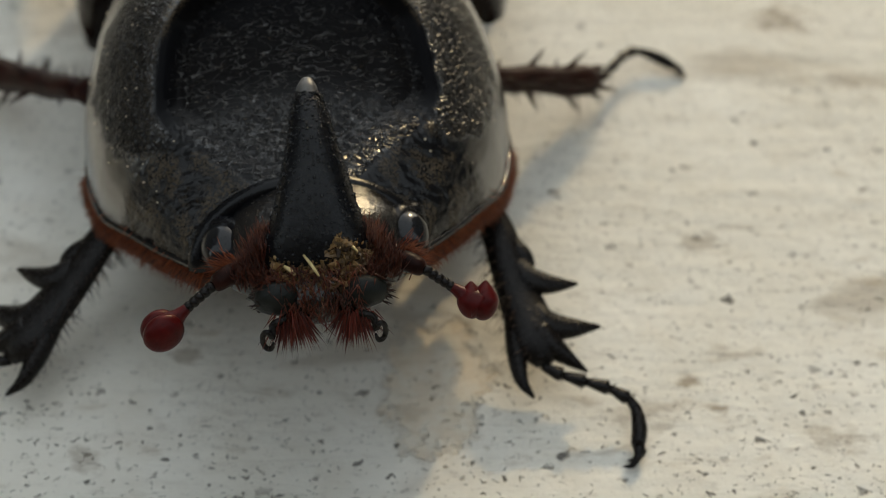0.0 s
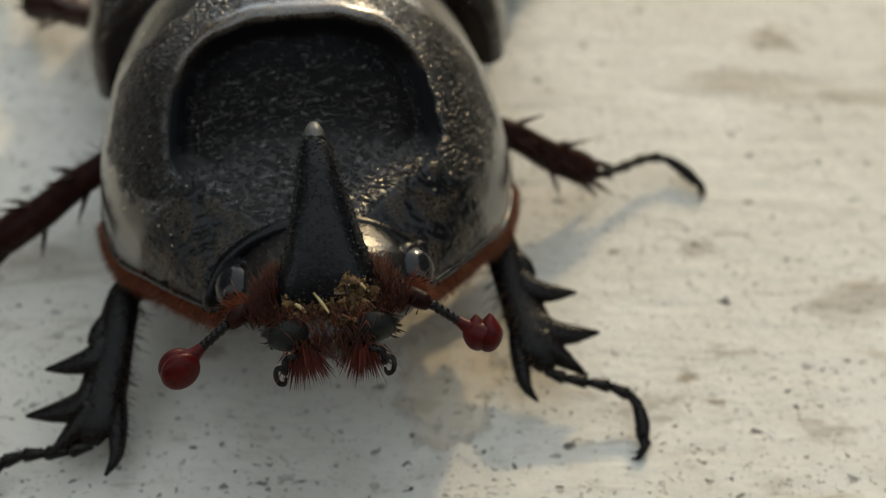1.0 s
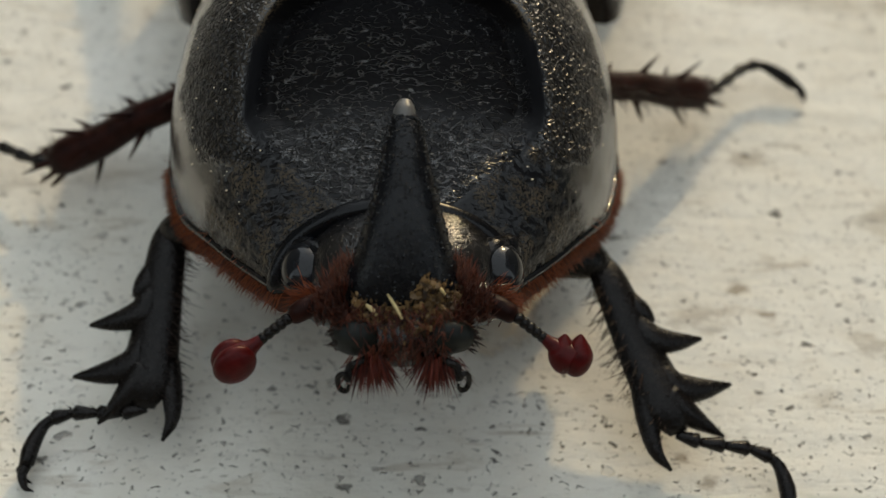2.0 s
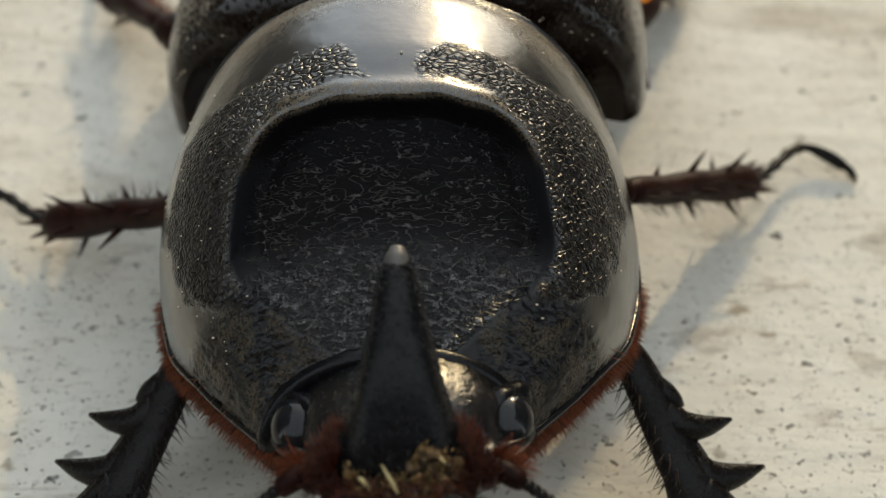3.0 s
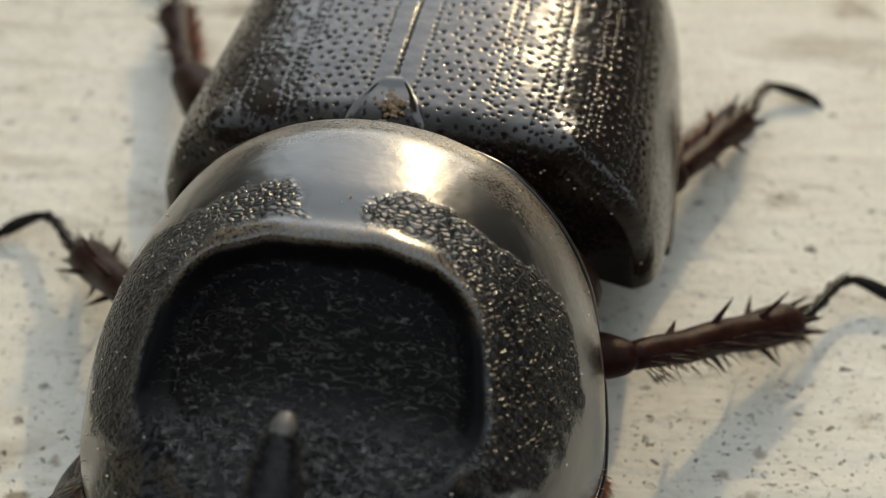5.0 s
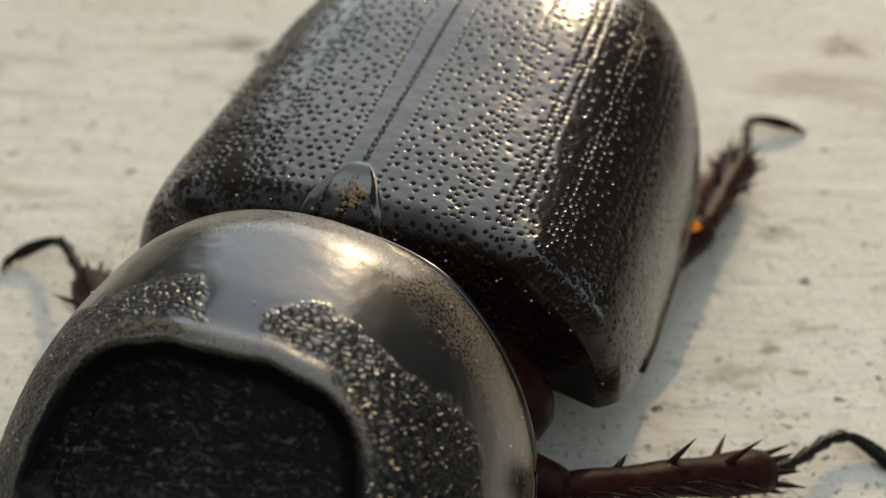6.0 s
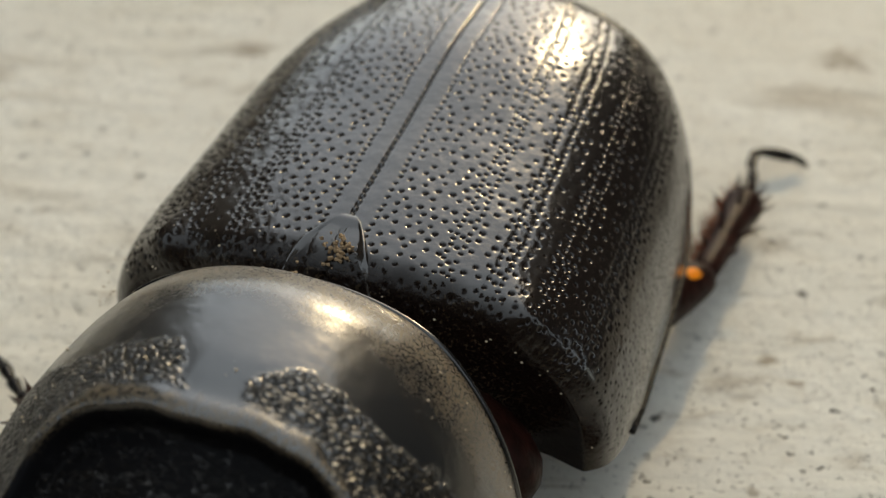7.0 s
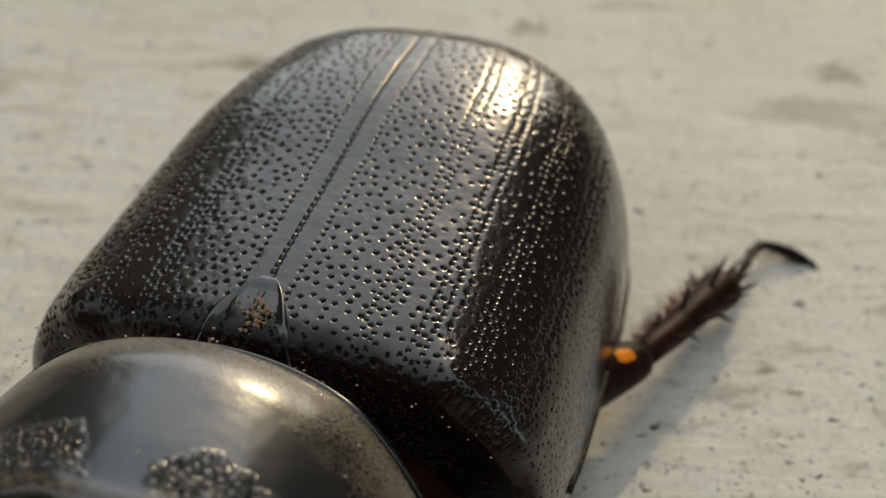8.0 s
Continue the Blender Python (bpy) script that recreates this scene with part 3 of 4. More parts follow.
def build_elytron(side):
    nu, nv = 400, 840
    # even spacing across: make steps by arc length at the widest place
    fine = np.linspace(0, 1, 1500)
    ref = elytron_base(fine, np.full(1500, 25.0))
    arc = np.concatenate([[0], np.cumsum(np.linalg.norm(np.diff(ref, axis=0), axis=1))])
    total = arc[-1]
    across = np.interp(np.linspace(0, total, nu), arc, fine)
    ys = 8.5 + 38.0 * (1 - (1 - np.linspace(0, 1, nv)) ** 1.12)
    a, y = np.meshgrid(across, ys, indexing="ij")
    p = elytron_base(a, y)
    nrm = grid_normals(p)
    if nrm[nu // 4, nv // 2, 2] < 0:
        nrm = -nrm
    w = np.interp(a, fine, arc)
    h = np.zeros_like(w)
    shine_cut = np.zeros_like(w)
    # sutural seam, faint ribs, front slope behind the pronotum
    h -= 0.12 * np.exp(-((w / 0.08) ** 2)) * (1 + 0.5 * np.sin(y * 14.0))
    h += 0.015 * np.exp(-(((w - 0.62) / 0.35) ** 2))
    rows = [1.15, 4.9, 5.5, 7.2, 7.8, 9.6, 10.2, 12.2, 12.8]
    for k in rows:
        h -= 0.013 * np.exp(-(((w - k) / 0.15) ** 2))
    h -= 2.6 * step(13.2, 9.0, y) + 0.7 * step(14.6, 10.0, y) * step(5.0, 8.0, w)
    # rounded shoulder knob
    h += 0.55 * np.exp(-(((w - 9.3) / 1.3) ** 2) - ((y - 12.6) / 1.5) ** 2)
    pit = np.clip(0.25 * step(1.0, 2.0, w) * step(40, 12, y) + 0.8 * step(13.2, 11.0, y + 0.04 * w * w * 0.3), 0, 1)
    local = np.random.default_rng(11 + (side > 0))
    spots = []
    for k in rows:
        t = 11.8
        while t < 42.5:
            spots.append((k + local.normal(0, 0.04), t, 0.092, 0.07))
            t += local.uniform(0.34, 0.52)
    # scattered punctures, dense in front, fading to the back
    tries, kept = 0, []
    while tries < 16000 and len(kept) < 1100:
        tries += 1
        k, t = local.uniform(1.5, 13.5), 11.2 + 30.0 * local.random() ** 1.3
        if 5.7 < k < 6.9 or 8.0 < k < 9.2:
            if local.random() < 0.85:
                continue
        if local.random() > 1.15 - (t - 11.2) / 30.0:
            continue
        if min(abs(k - r) for r in rows) < 0.26:
            continue
        if any((k - c) ** 2 + (t - e) ** 2 < 0.23 for c, e in kept):
            continue
        kept.append((k, t))
    spots += [(k, t, local.uniform(0.09, 0.128), local.uniform(0.06, 0.10)) for k, t in kept]
    # fine close pricks on the flank
    for k in np.arange(8.3, total - 0.8, 0.42):
        t = 12.0 + local.random()
        while t < 43.0:
            spots.append((k + local.normal(0, 0.09), t, local.uniform(0.05, 0.08), local.uniform(0.012, 0.03)))
            t += local.uniform(0.3, 0.75)
    wl = w[:, 0]
    for k, t, rad, dep in spots:
        i, j = int(np.argmin(np.abs(wl - k))), int(np.argmin(np.abs(ys - t)))
        aa, bb = slice(max(0, i - 8), i + 9), slice(max(0, j - 8), j + 9)
        dd = ((p[aa, bb] - p[i, j]) ** 2).sum(-1)
        dip = np.exp(-((dd / (rad * rad)) ** 1.3))
        h[aa, bb] -= dep * dip
        # pits lose their shine, in place of the shade inside them
        shine_cut[aa, bb] = np.maximum(shine_cut[aa, bb], np.exp(-((dd / (1.75 * rad * rad)) ** 2)))
    # front slope: shine cut for grime and shade alike
    shine_cut = np.maximum(shine_cut, 0.85 * step(13.7, 12.2, y + 0.1 * np.sin(w * 3.0) + 0.12 * step(4.0, 9.0, w)))
    # dark reflection put into the flank's shine, eased where the floor mirrors
    shine_cut = np.maximum(shine_cut, 0.55 * step(8.2, 10.2, w) * (1 - 0.75 * step(11.0, 13.0, w)))
    h += 0.02 * noise_at(p.reshape(-1, 3), 0.5, 2).reshape(nu, nv) + 0.012 * noise_at(p.reshape(-1, 3), 1.7, 2).reshape(nu, nv)
    p = p + nrm * h[..., None]
    p[..., 0] *= side
    fc = [q[::-1] for q in grid_faces(nu, nv)] if side > 0 else grid_faces(nu, nv)
    ob = mesh_object("elytron", p.reshape(-1, 3), fc, MAT_ELYTRA, beetle, "black wing case with rows of punctures", values=pit.ravel(), shine_cuts=0.95 * shine_cut.ravel())
    edge = elytron_base(np.ones(80), np.linspace(15.5, 46.0, 80))
    edge[:, 0] *= side
    vv, ff = tube(edge, np.full(80, 0.17), 8)
    mesh_object("rolled_margin", vv, ff, MAT_LEG, ob, "thin raised side edge", values=np.zeros(len(vv)))
    return ob


elytra = [build_elytron(s) for s in (1, -1)]


def build_scutellum():
    nu, nv = 40, 40
    u, v = np.meshgrid(np.linspace(-1, 1, nu), np.linspace(0, 1, nv), indexing="ij")
    half = 1.02 * (3.5 * np.clip(1 - v, 0, 1)) ** 0.64 + 0.02
    y = 11.6 + 3.5 * v
    x = half * u
    rim = np.maximum(np.abs(u) ** 6, v**6)
    z = blend(y, EY, EZ) - 2.6 * step(13.2, 9.0, y) + 0.04 + 0.13 * np.exp(-(((rim - 0.45) / 0.35) ** 2)) - 0.10 * step(0.8, 1.0, rim) - 0.14 * (1 - rim) - 0.3 * step(0.35, 0.0, v)
    pit = step(0.75, 0.3, v) * step(0.9, 0.4, np.abs(u))
    return mesh_object("scutellum", np.stack([x, y, z], -1).reshape(-1, 3), [q[::-1] for q in grid_faces(nu, nv)], MAT_ELYTRA, beetle, "small rounded triangular black plate with dirt", values=pit.ravel(), shine_cuts=0.75 * pit.ravel())


scutellum = build_scutellum()
# the hind body sits a little askew behind the pronotum
ASKEW = pose(-0.1 * U, 9.0 * U, 8.0 * U, 0, -3.0, -2.6) @ pose(0, -9.0 * U, -8.0 * U)
for ob in (*elytra, scutellum):
    ob.matrix_basis = ASKEW

# underside
v, fc = ellipsoid((0, 0.5, 7.4), (9.6, 9.6, 4.8), 22, 32)
mesh_object("thorax", v, fc, MAT_BELLY, beetle, "rusty brown hairy underside")
v, fc = ellipsoid((0, 26.5, 6.3), (12.6, 17.6, 4.2), 22, 36)
mesh_object("abdomen", v, fc, MAT_LEG_RED, beetle, "dark mahogany belly").matrix_basis = ASKEW
v, fc = ellipsoid((0, 9.6, 7.6), (10.5, 4.0, 4.6), 20, 34)
mesh_object("waist", v, fc, MAT_LEG_RED, beetle, "dark mahogany joint between pronotum and wing cases")

# head
HX0 = 0.3
v, fc = ellipsoid((HX0, -10.3, 10.4), (4.2, 3.6, 2.5), 26, 40)
bulge = 0.10 * noise_at(v, 0.7, 3)[:, None]
head = mesh_object("head", v + bulge * (v - np.array([HX0, -10.3, 10.4])) / 3.0, fc, MAT_HEAD, beetle, "small glossy black head", values=np.full(len(v), 0.6))
spine = [(HX0, -12.7, 10.2), (HX0, -12.45, 12.0), (HX0 + 0.05, -11.5, 13.8), (HX0 + 0.08, -9.75, 15.5), (0.36, -7.9, 16.5), (0.38, -6.98, 16.9)]
v, fc = tube(spine, [2.0, 1.78, 1.28, 0.80, 0.48, 0.16], 40, wide=((1, 0, 0), 1.38), smooth_to=48)
ring = v[: 48 * 40].reshape(48, 40, 3).copy()
v = v + 0.05 * noise_at(v, 1.6, 3)[:, None] * np.array([1.0, 0.6, 0.6])
skin, grains = (v, fc), []
for _ in range(1100):
    i, j = rng.integers(4, 40), rng.integers(0, 40)
    p0 = ring[i, j] + (ring[i + 1, j] - ring[i, j]) * rng.random()
    if p0[1] < ring[i, :, 1].mean() + 0.25:
        g = rng.uniform(0.05, 0.095) * (1.2 - 0.4 * i / 40)
        grains.append(ellipsoid(p0, (g, g * 0.9, g * 0.8), 5, 6))
v, fc = skin
horn = mesh_object("horn", v, fc, MAT_HORN, head, "stout tapering black granular horn", values=np.full(len(v), 0.3))
v, fc = joined(grains)
tagged(mesh_object("grain", v, fc, MAT_EYE, horn, "fine glossy black granules"), kind="stuff")
v, fc = tube([(0.33, -8.0, 16.48), (0.36, -7.4, 16.76), (0.39, -6.94, 16.93)], [0.40, 0.37, 0.20], 16, wide=((1, 0, 0), 1.22), smooth_to=12)
mesh_object("horn_tip", v, fc, MAT_TIP, horn, "pale grey tip", values=np.zeros(len(v)))
v, fc = ellipsoid((HX0, -13.9, 11.35), (2.6, 1.6, 1.30), 20, 28)
mesh_object("clypeus", v + 0.12 * noise_at(v, 0.9, 3)[:, None], fc, MAT_HEAD, head, "short black face plate under matted hair", values=np.full(len(v), 0.8))
for s in (1, -1):
    v, fc = ellipsoid((HX0 + s * 3.95, -10.3, 10.6), (1.10, 1.35, 1.10), 18, 26)
    mesh_object("eye", v, fc, MAT_EYE, head, "shining black compound eye")
    # a blunt ridge runs over the eye and a narrow bar crosses its front
    brow = [(HX0 + s * 2.5, -11.9, 10.9), (HX0 + s * 2.95, -10.9, 11.15), (HX0 + s * 3.6, -9.9, 11.1), (HX0 + s * 4.4, -9.2, 10.6), (HX0 + s * 4.9, -9.2, 9.8)]
    v, fc = tube(brow, [0.45, 0.62, 0.60, 0.58, 0.35], 14, smooth_to=26)
    mesh_object("brow_ridge", v + 0.14 * noise_at(v, 1.1, 3)[:, None], fc, MAT_HORN, head, "blunt black ridge over the eye", values=np.full(len(v), 0.2))
    bar = [(HX0 + s * 3.1, -11.8, 10.9), (HX0 + s * 3.75, -11.75, 11.1), (HX0 + s * 4.5, -11.35, 10.85), (HX0 + s * 4.95, -10.7, 10.5)]
    v, fc = tube(bar, [0.34, 0.24, 0.20, 0.10], 10, smooth_to=18)
    mesh_object("eye_bar", v, fc, MAT_HORN, head, "narrow black bar across the eye", values=np.zeros(len(v)))
    v, fc = ellipsoid((HX0 + s * 1.78, -14.75, 11.95), (0.95, 0.62, 0.78), 14, 20)
    mesh_object("mandible", v + 0.08 * noise_at(v, 1.1, 2)[:, None], fc, MAT_LOBE, head, "dull grey-black rounded jaw lobe")
    spikes = []
    for _ in range(34):
        base = (HX0 + s * (2.45 + rng.normal(0, 0.12)), -14.6 + rng.normal(0, 0.25), 11.8 + rng.normal(0, 0.25))
        spikes.append(strand(base, (s * (0.9 + rng.normal(0, 0.3)), -0.35 + rng.normal(0, 0.4), 0.1 + rng.normal(0, 0.4)), rng.uniform(0.3, 0.62), 0.05, 0.1))
    v, fc = joined(spikes)
    tagged(mesh_object("jaw_bristles", v, fc, MAT_BRISTLE, head, "short black spikes beside the jaw"), kind="stuff")
    # palp: a jointed stalk that ends in a small closed loop
    turn = np.linspace(-1.2, 4.6, 11)
    loop = [(HX0 + s * 1.3, -15.4, 11.6), (HX0 + s * 1.75, -15.75, 11.65), (HX0 + s * 2.05, -15.85, 11.5)]
    loop += [(HX0 + s * (2.28 + 0.21 * math.sin(q)), -16.2 - 0.10 * math.cos(q + 2.4), 11.05 + 0.44 * math.cos(q)) for q in turn]
    v, fc = tube(loop, [0.14, 0.16, 0.16] + [0.115] * 9 + [0.09, 0.05], 10, smooth_to=40)
    mesh_object("palp", v, fc, MAT_LEG, head, "hooked dark palp")
    # mouth brush: stiff hairs that fan out from a small root
    pcs = []
    for _ in range(260):
        ox, oy = rng.normal(0, 0.45), rng.normal(0, 0.3)
        base = (HX0 + s * 1.25 + ox * 0.70, -15.55 + oy * 0.3, 11.5 + rng.normal(0, 0.2))
        pcs.append(strand(base, (ox * 0.85 - s * 0.05, -0.75 + oy, -0.8 + rng.normal(0, 0.16)), rng.uniform(0.55, 1.45), 0.030, 0.05))
    v, fc = joined(pcs)
    tagged(mesh_object("mouth_brush", v, fc, MAT_BRUSH, head, "dark red brush of mouth hairs"), kind="stuff")
    v, fc = ellipsoid((HX0 + s * 2.95, -12.5, 11.2), (1.0, 1.0, 0.85), 12, 16)
    mesh_object("cheek", v, fc, MAT_HEAD, head, "dark cheek under hair", values=np.full(len(v), 0.5))
    # antenna
    e0, e1, e2 = np.array([HX0 + s * 2.95, -13.0, 12.0]), np.array([HX0 + s * 4.35, -13.85, 12.05]), np.array([HX0 + s * 5.95, -14.8, 11.25])
    v, fc = tube([e0, (e0 + e1) / 2 + [0, 0, 0.12], e1 - (e1 - e0) * 0.08, e1], [0.34, 0.44, 0.36, 0.22], 12, smooth_to=12)
    antenna = mesh_object("antenna", v, fc, MAT_LEG_RED, beetle, "beaded dark antenna with a red club")
    for k in range(7):
        c = e1 + (e2 - e1) * (k + 0.5) / 7.0
        v, fc = ellipsoid(c, (0.26 - 0.008 * k, 0.24, 0.23), 8, 10)
        mesh_object("bead", v, fc, MAT_LEG, antenna)
    away = (e2 - e1) / np.linalg.norm(e2 - e1)
    flat_way = np.cross(away, [0.0, 0.35, 1.0])
    flat_way /= np.linalg.norm(flat_way)
    up_way = np.cross(flat_way, away)
    v, fc = tube([e2 - away * 0.7, e2 - away * 0.25, e2 + away * 0.2, e2 + away * 0.7], [0.20, 0.30, 0.52, 0.66], 16, smooth_to=12)
    mesh_object("club_stalk", v, fc, MAT_CLUB, antenna, "dark red flared stalk")
    if s > 0:
        # two pointed plates, open like a bud
        rise = np.array([0.10, 0.66, 0.74])
        for off, long_ in ((-0.22, 0.80), (0.24, 0.86)):
            side_ = away - rise * (away @ rise)
            side_ /= np.linalg.norm(side_)
            v, fc = ellipsoid((0, 0, 0), (0.62, 0.55, long_), 18, 22)
            thin = 1 - 0.62 * np.clip(v[:, 2:] / long_, 0, 1) ** 1.5
            v[:, :2] *= thin
            v[:, 0] += 0.16 * off * (v[:, 2] / long_ + 1)
            c = e2 + away * 0.62 + side_ * off + rise * 0.14
            mesh_object("club_plate", c + v[:, :1] * side_ + v[:, 1:2] * np.cross(rise, side_) + v[:, 2:] * rise, fc, MAT_CLUB, antenna, "glossy deep red club plate")
    else:
        # two thick plates, closed into a drop
        for off, long_ in ((-0.24, 0.95), (0.26, 0.88)):
            v, fc = ellipsoid((0, 0, 0), (0.92 * long_, 0.48, 0.80), 16, 22)
            c = e2 + away * 0.70 + flat_way * off
            mesh_object("club_plate", c + v[:, :1] * away + v[:, 1:2] * flat_way + v[:, 2:] * up_way, fc, MAT_CLUB, antenna, "glossy deep red club plate")

# matted hair, soil and straw on the face
pcs = []
for s, n, hx in ((1, 1900, 2.55), (-1, 2300, 2.6)):
    # a tuft that stands against each side of the horn, in several locks
    for _ in range(n):
        lock = rng.integers(0, 7)
        lx, ly = hx - 0.5 + 0.2 * lock % 1.1, -12.2 - 0.27 * lock
        base = (HX0 + s * (lx + rng.normal(0, 0.20)), ly + rng.normal(0, 0.18), 12.15 - 0.06 * lock + rng.normal(0, 0.18))
        pcs.append(strand(base, (s * (0.10 + 0.10 * math.sin(lock * 2.3)) + rng.normal(0, 0.16), 0.25 - 0.10 * lock + rng.normal(0, 0.16), 1.0), rng.uniform(0.6, 1.4), 0.034))
for _ in range(260):
    base = (HX0 + np.clip(rng.normal(0, 1.2), -2.2, 2.2), -14.3 + rng.normal(0, 0.35), 12.75 + rng.normal(0, 0.15))
    pcs.append(strand(base, (rng.normal(0, 0.7), -0.8 + rng.normal(0, 0.4), 0.25), rng.uniform(0.35, 0.85), 0.028, 0.5))
for _ in range(420):
    base = (HX0 + np.clip(rng.normal(0, 0.9), -1.5, 1.5), -15.0 + rng.normal(0, 0.25), 11.9 + rng.normal(0, 0.35))
    pcs.append(strand(base, (rng.normal(0, 0.45), -1.0, -0.1 + rng.normal(0, 0.4)), rng.uniform(0.35, 0.85), 0.028, 0.25))
v, fc = joined(pcs)
tagged(mesh_object("face_hair", v, fc, MAT_FACE_HAIR, head, "matted rusty red hair"), kind="stuff")
for s in (1, -1):
    pcs = []
    for _ in range(230):
        fan = rng.normal(0, 0.5)
        base = (HX0 + s * (3.45 + rng.normal(0, 0.25)), -12.7 + rng.normal(0, 0.2), 11.6 + rng.normal(0, 0.15))
        pcs.append(strand(base, (s * (0.8 + 0.3 * fan), -0.35 + rng.normal(0, 0.15) - 0.5 * fan, 0.55 - 0.6 * fan), rng.uniform(0.8, 1.6), 0.025, 0.05))
    v, fc = joined(pcs)
    tagged(mesh_object("cheek_hair", v, fc, MAT_HAIR, head, "fan of pinkish red hair beside the eye"), kind="stuff")
pcs = []
for _ in range(2600):
    # one heap beside the middle, a thinner crust across the sloping face
    if rng.random() < 0.40:
        c = np.array([HX0 + 0.9 + rng.normal(0, 0.5), -13.2 + rng.normal(0, 0.45), 0.0])
        top = 0.55 * math.exp(-((c[0] - HX0 - 0.9) ** 2 + (c[1] + 13.2) ** 2) / 0.5)
    else:
        c, top = np.array([HX0 + rng.uniform(-2.0, 2.0), rng.uniform(-14.9, -12.7), 0.0]), 0.0
    c[2] = 13.1 + top + rng.normal(0, 0.09) - 0.16 * (c[1] + 12.6) ** 2 - 0.10 * (c[0] - HX0) ** 2
    r = rng.uniform(0.03, 0.10) if rng.random() < 0.88 else rng.uniform(0.10, 0.22)
    vv, ff = ellipsoid((0, 0, 0), (r * rng.uniform(0.6, 1.9), r * rng.uniform(0.7, 1.3), r * rng.uniform(0.3, 0.8)), 5, 6)
    vv = vv * rng.uniform(0.55, 1.35, (len(vv), 1)) @ np.array(Euler(rng.uniform(0, 6, 3)).to_matrix())
    pcs.append((vv + c, ff))
v, fc = joined(pcs)
tagged(mesh_object("caked_soil", v, fc, MAT_DIRT, head, "golden-brown soil caked on the face", smooth=False), kind="stuff")
for p0, p1, r in (((-0.30, -13.7, 13.25), (0.25, -14.65, 12.95), 0.075), ((-1.1, -14.0, 13.0), (-0.7, -14.4, 12.85), 0.10), ((0.7, -12.9, 13.55), (1.0, -13.5, 13.5), 0.07), ((1.5, -13.3, 13.35), (1.9, -13.7, 13.2), 0.07)):
    v, fc = tube([p0, ((np.array(p0) + p1) / 2 + [0, 0, 0.06]), p1], [r * 0.6, r, r * 0.6], 7, smooth_to=5)
    mesh_object("straw_bit", v, fc, MAT_STRAW, head, "short pale straw fragment")

# red fringe along the sides of the pronotum
pcs = []
for s in (1, -1):
    for _ in range(2400):
        k = rng.uniform(0.0, 0.60) ** 0.9
        b = pronotum_base(np.array([float(s)]), np.array([k]))[0]
        b = b + np.array([-s * 0.25, 0.05, -0.3 + rng.normal(0, 0.25)])
        out = np.array([s * (0.55 + 0.5 * k), -0.9 + 1.2 * k, -0.45 + rng.normal(0, 0.25)]) + rng.normal(0, 0.18, 3)
        pcs.append(strand(b, out, rng.uniform(0.45, 1.1), 0.026, 0.12))
v, fc = joined(pcs)
tagged(mesh_object("hair_fringe", v, fc, MAT_HAIR, pronotum, "rusty red hair fringe"), kind="stuff")
for s in (1, -1):
    e = pronotum_base(np.full(40, float(s)), np.linspace(0.0, 0.7, 40))
    e = e + np.array([-s * 0.35, 0.0, -0.75])
    v, fc = tube(e, np.full(40, 0.58), 12)
    mesh_object("underlip", v, fc, MAT_BELLY, pronotum, "rusty brown underside lip")

# dust and small crumbs that lie on the shell
pcs = []
for _ in range(300):
    if rng.random() < 0.6:
        sc, k = rng.uniform(-0.95, 0.95), rng.uniform(0.15, 0.97)
        c = pronotum_base(np.array([sc]), np.array([k]))[0]
        if dish_distance(c[0], c[1]) < 0.2 or (k > 0.6 and abs(sc) < 0.62):
            continue
    else:
        c = elytron_base(np.array([rng.uniform(0.02, 0.9)]), np.array([11.5 + 20 * rng.random() ** 2.2]))[0]
        c[0] *= rng.choice([-1, 1])
        c[2] -= 2.6 * float(step(13.2, 9.0, c[1]))
    r = rng.uniform(0.025, 0.075)
    vv, ff = ellipsoid((0, 0, 0), (r, r * 0.8, r * 0.6), 5, 6)
    pcs.append((vv + c + np.array([0, 0, 0.04]), ff))
v, fc = joined(pcs)
tagged(mesh_object("dust_specks", v, fc, MAT_DUST, beetle, "pale dust specks on the shell", smooth=False), kind="stuff")
pcs = []
for cx, cy, n, sp in ((0.1, 12.8, 60, 0.34), (-1.6, 11.6, 8, 0.2), (2.6, 10.9, 12, 0.6)):
    for _ in range(n):
        x, y = cx + rng.normal(0, sp), cy + rng.normal(0, sp * 0.8)
        z = float(elytron_base(np.array([math.asin(min(1.0, (abs(x) / 12.4)) ** 1.22) / (math.pi / 2)]), np.array([y]))[0, 2]) - 2.6 * float(step(13.2, 9.0, y))
        r = rng.uniform(0.04, 0.13)
        vv, ff = ellipsoid((0, 0, 0), (r, r * 0.9, r * 0.8), 5, 6)
        vv = vv * rng.uniform(0.6, 1.3, (len(vv), 1)) + np.array([x, y, z + 0.22])
        pcs.append((vv, ff))
v, fc = joined(pcs)
tagged(mesh_object("caked_soil", v, fc, MAT_CRUMB, beetle, "brown soil crumbs on the plate behind the pronotum", smooth=False), kind="stuff")


# ---- legs: each runs along +y of its own space from the knee; side: where its outer edge lies on x ----
def bristles(rows_, r=0.03):
    return joined([strand(b, w, l, r) for b, w, l in rows_])


FRONT, MIDDLE, HIND = 9.0, 12.0, 10.0


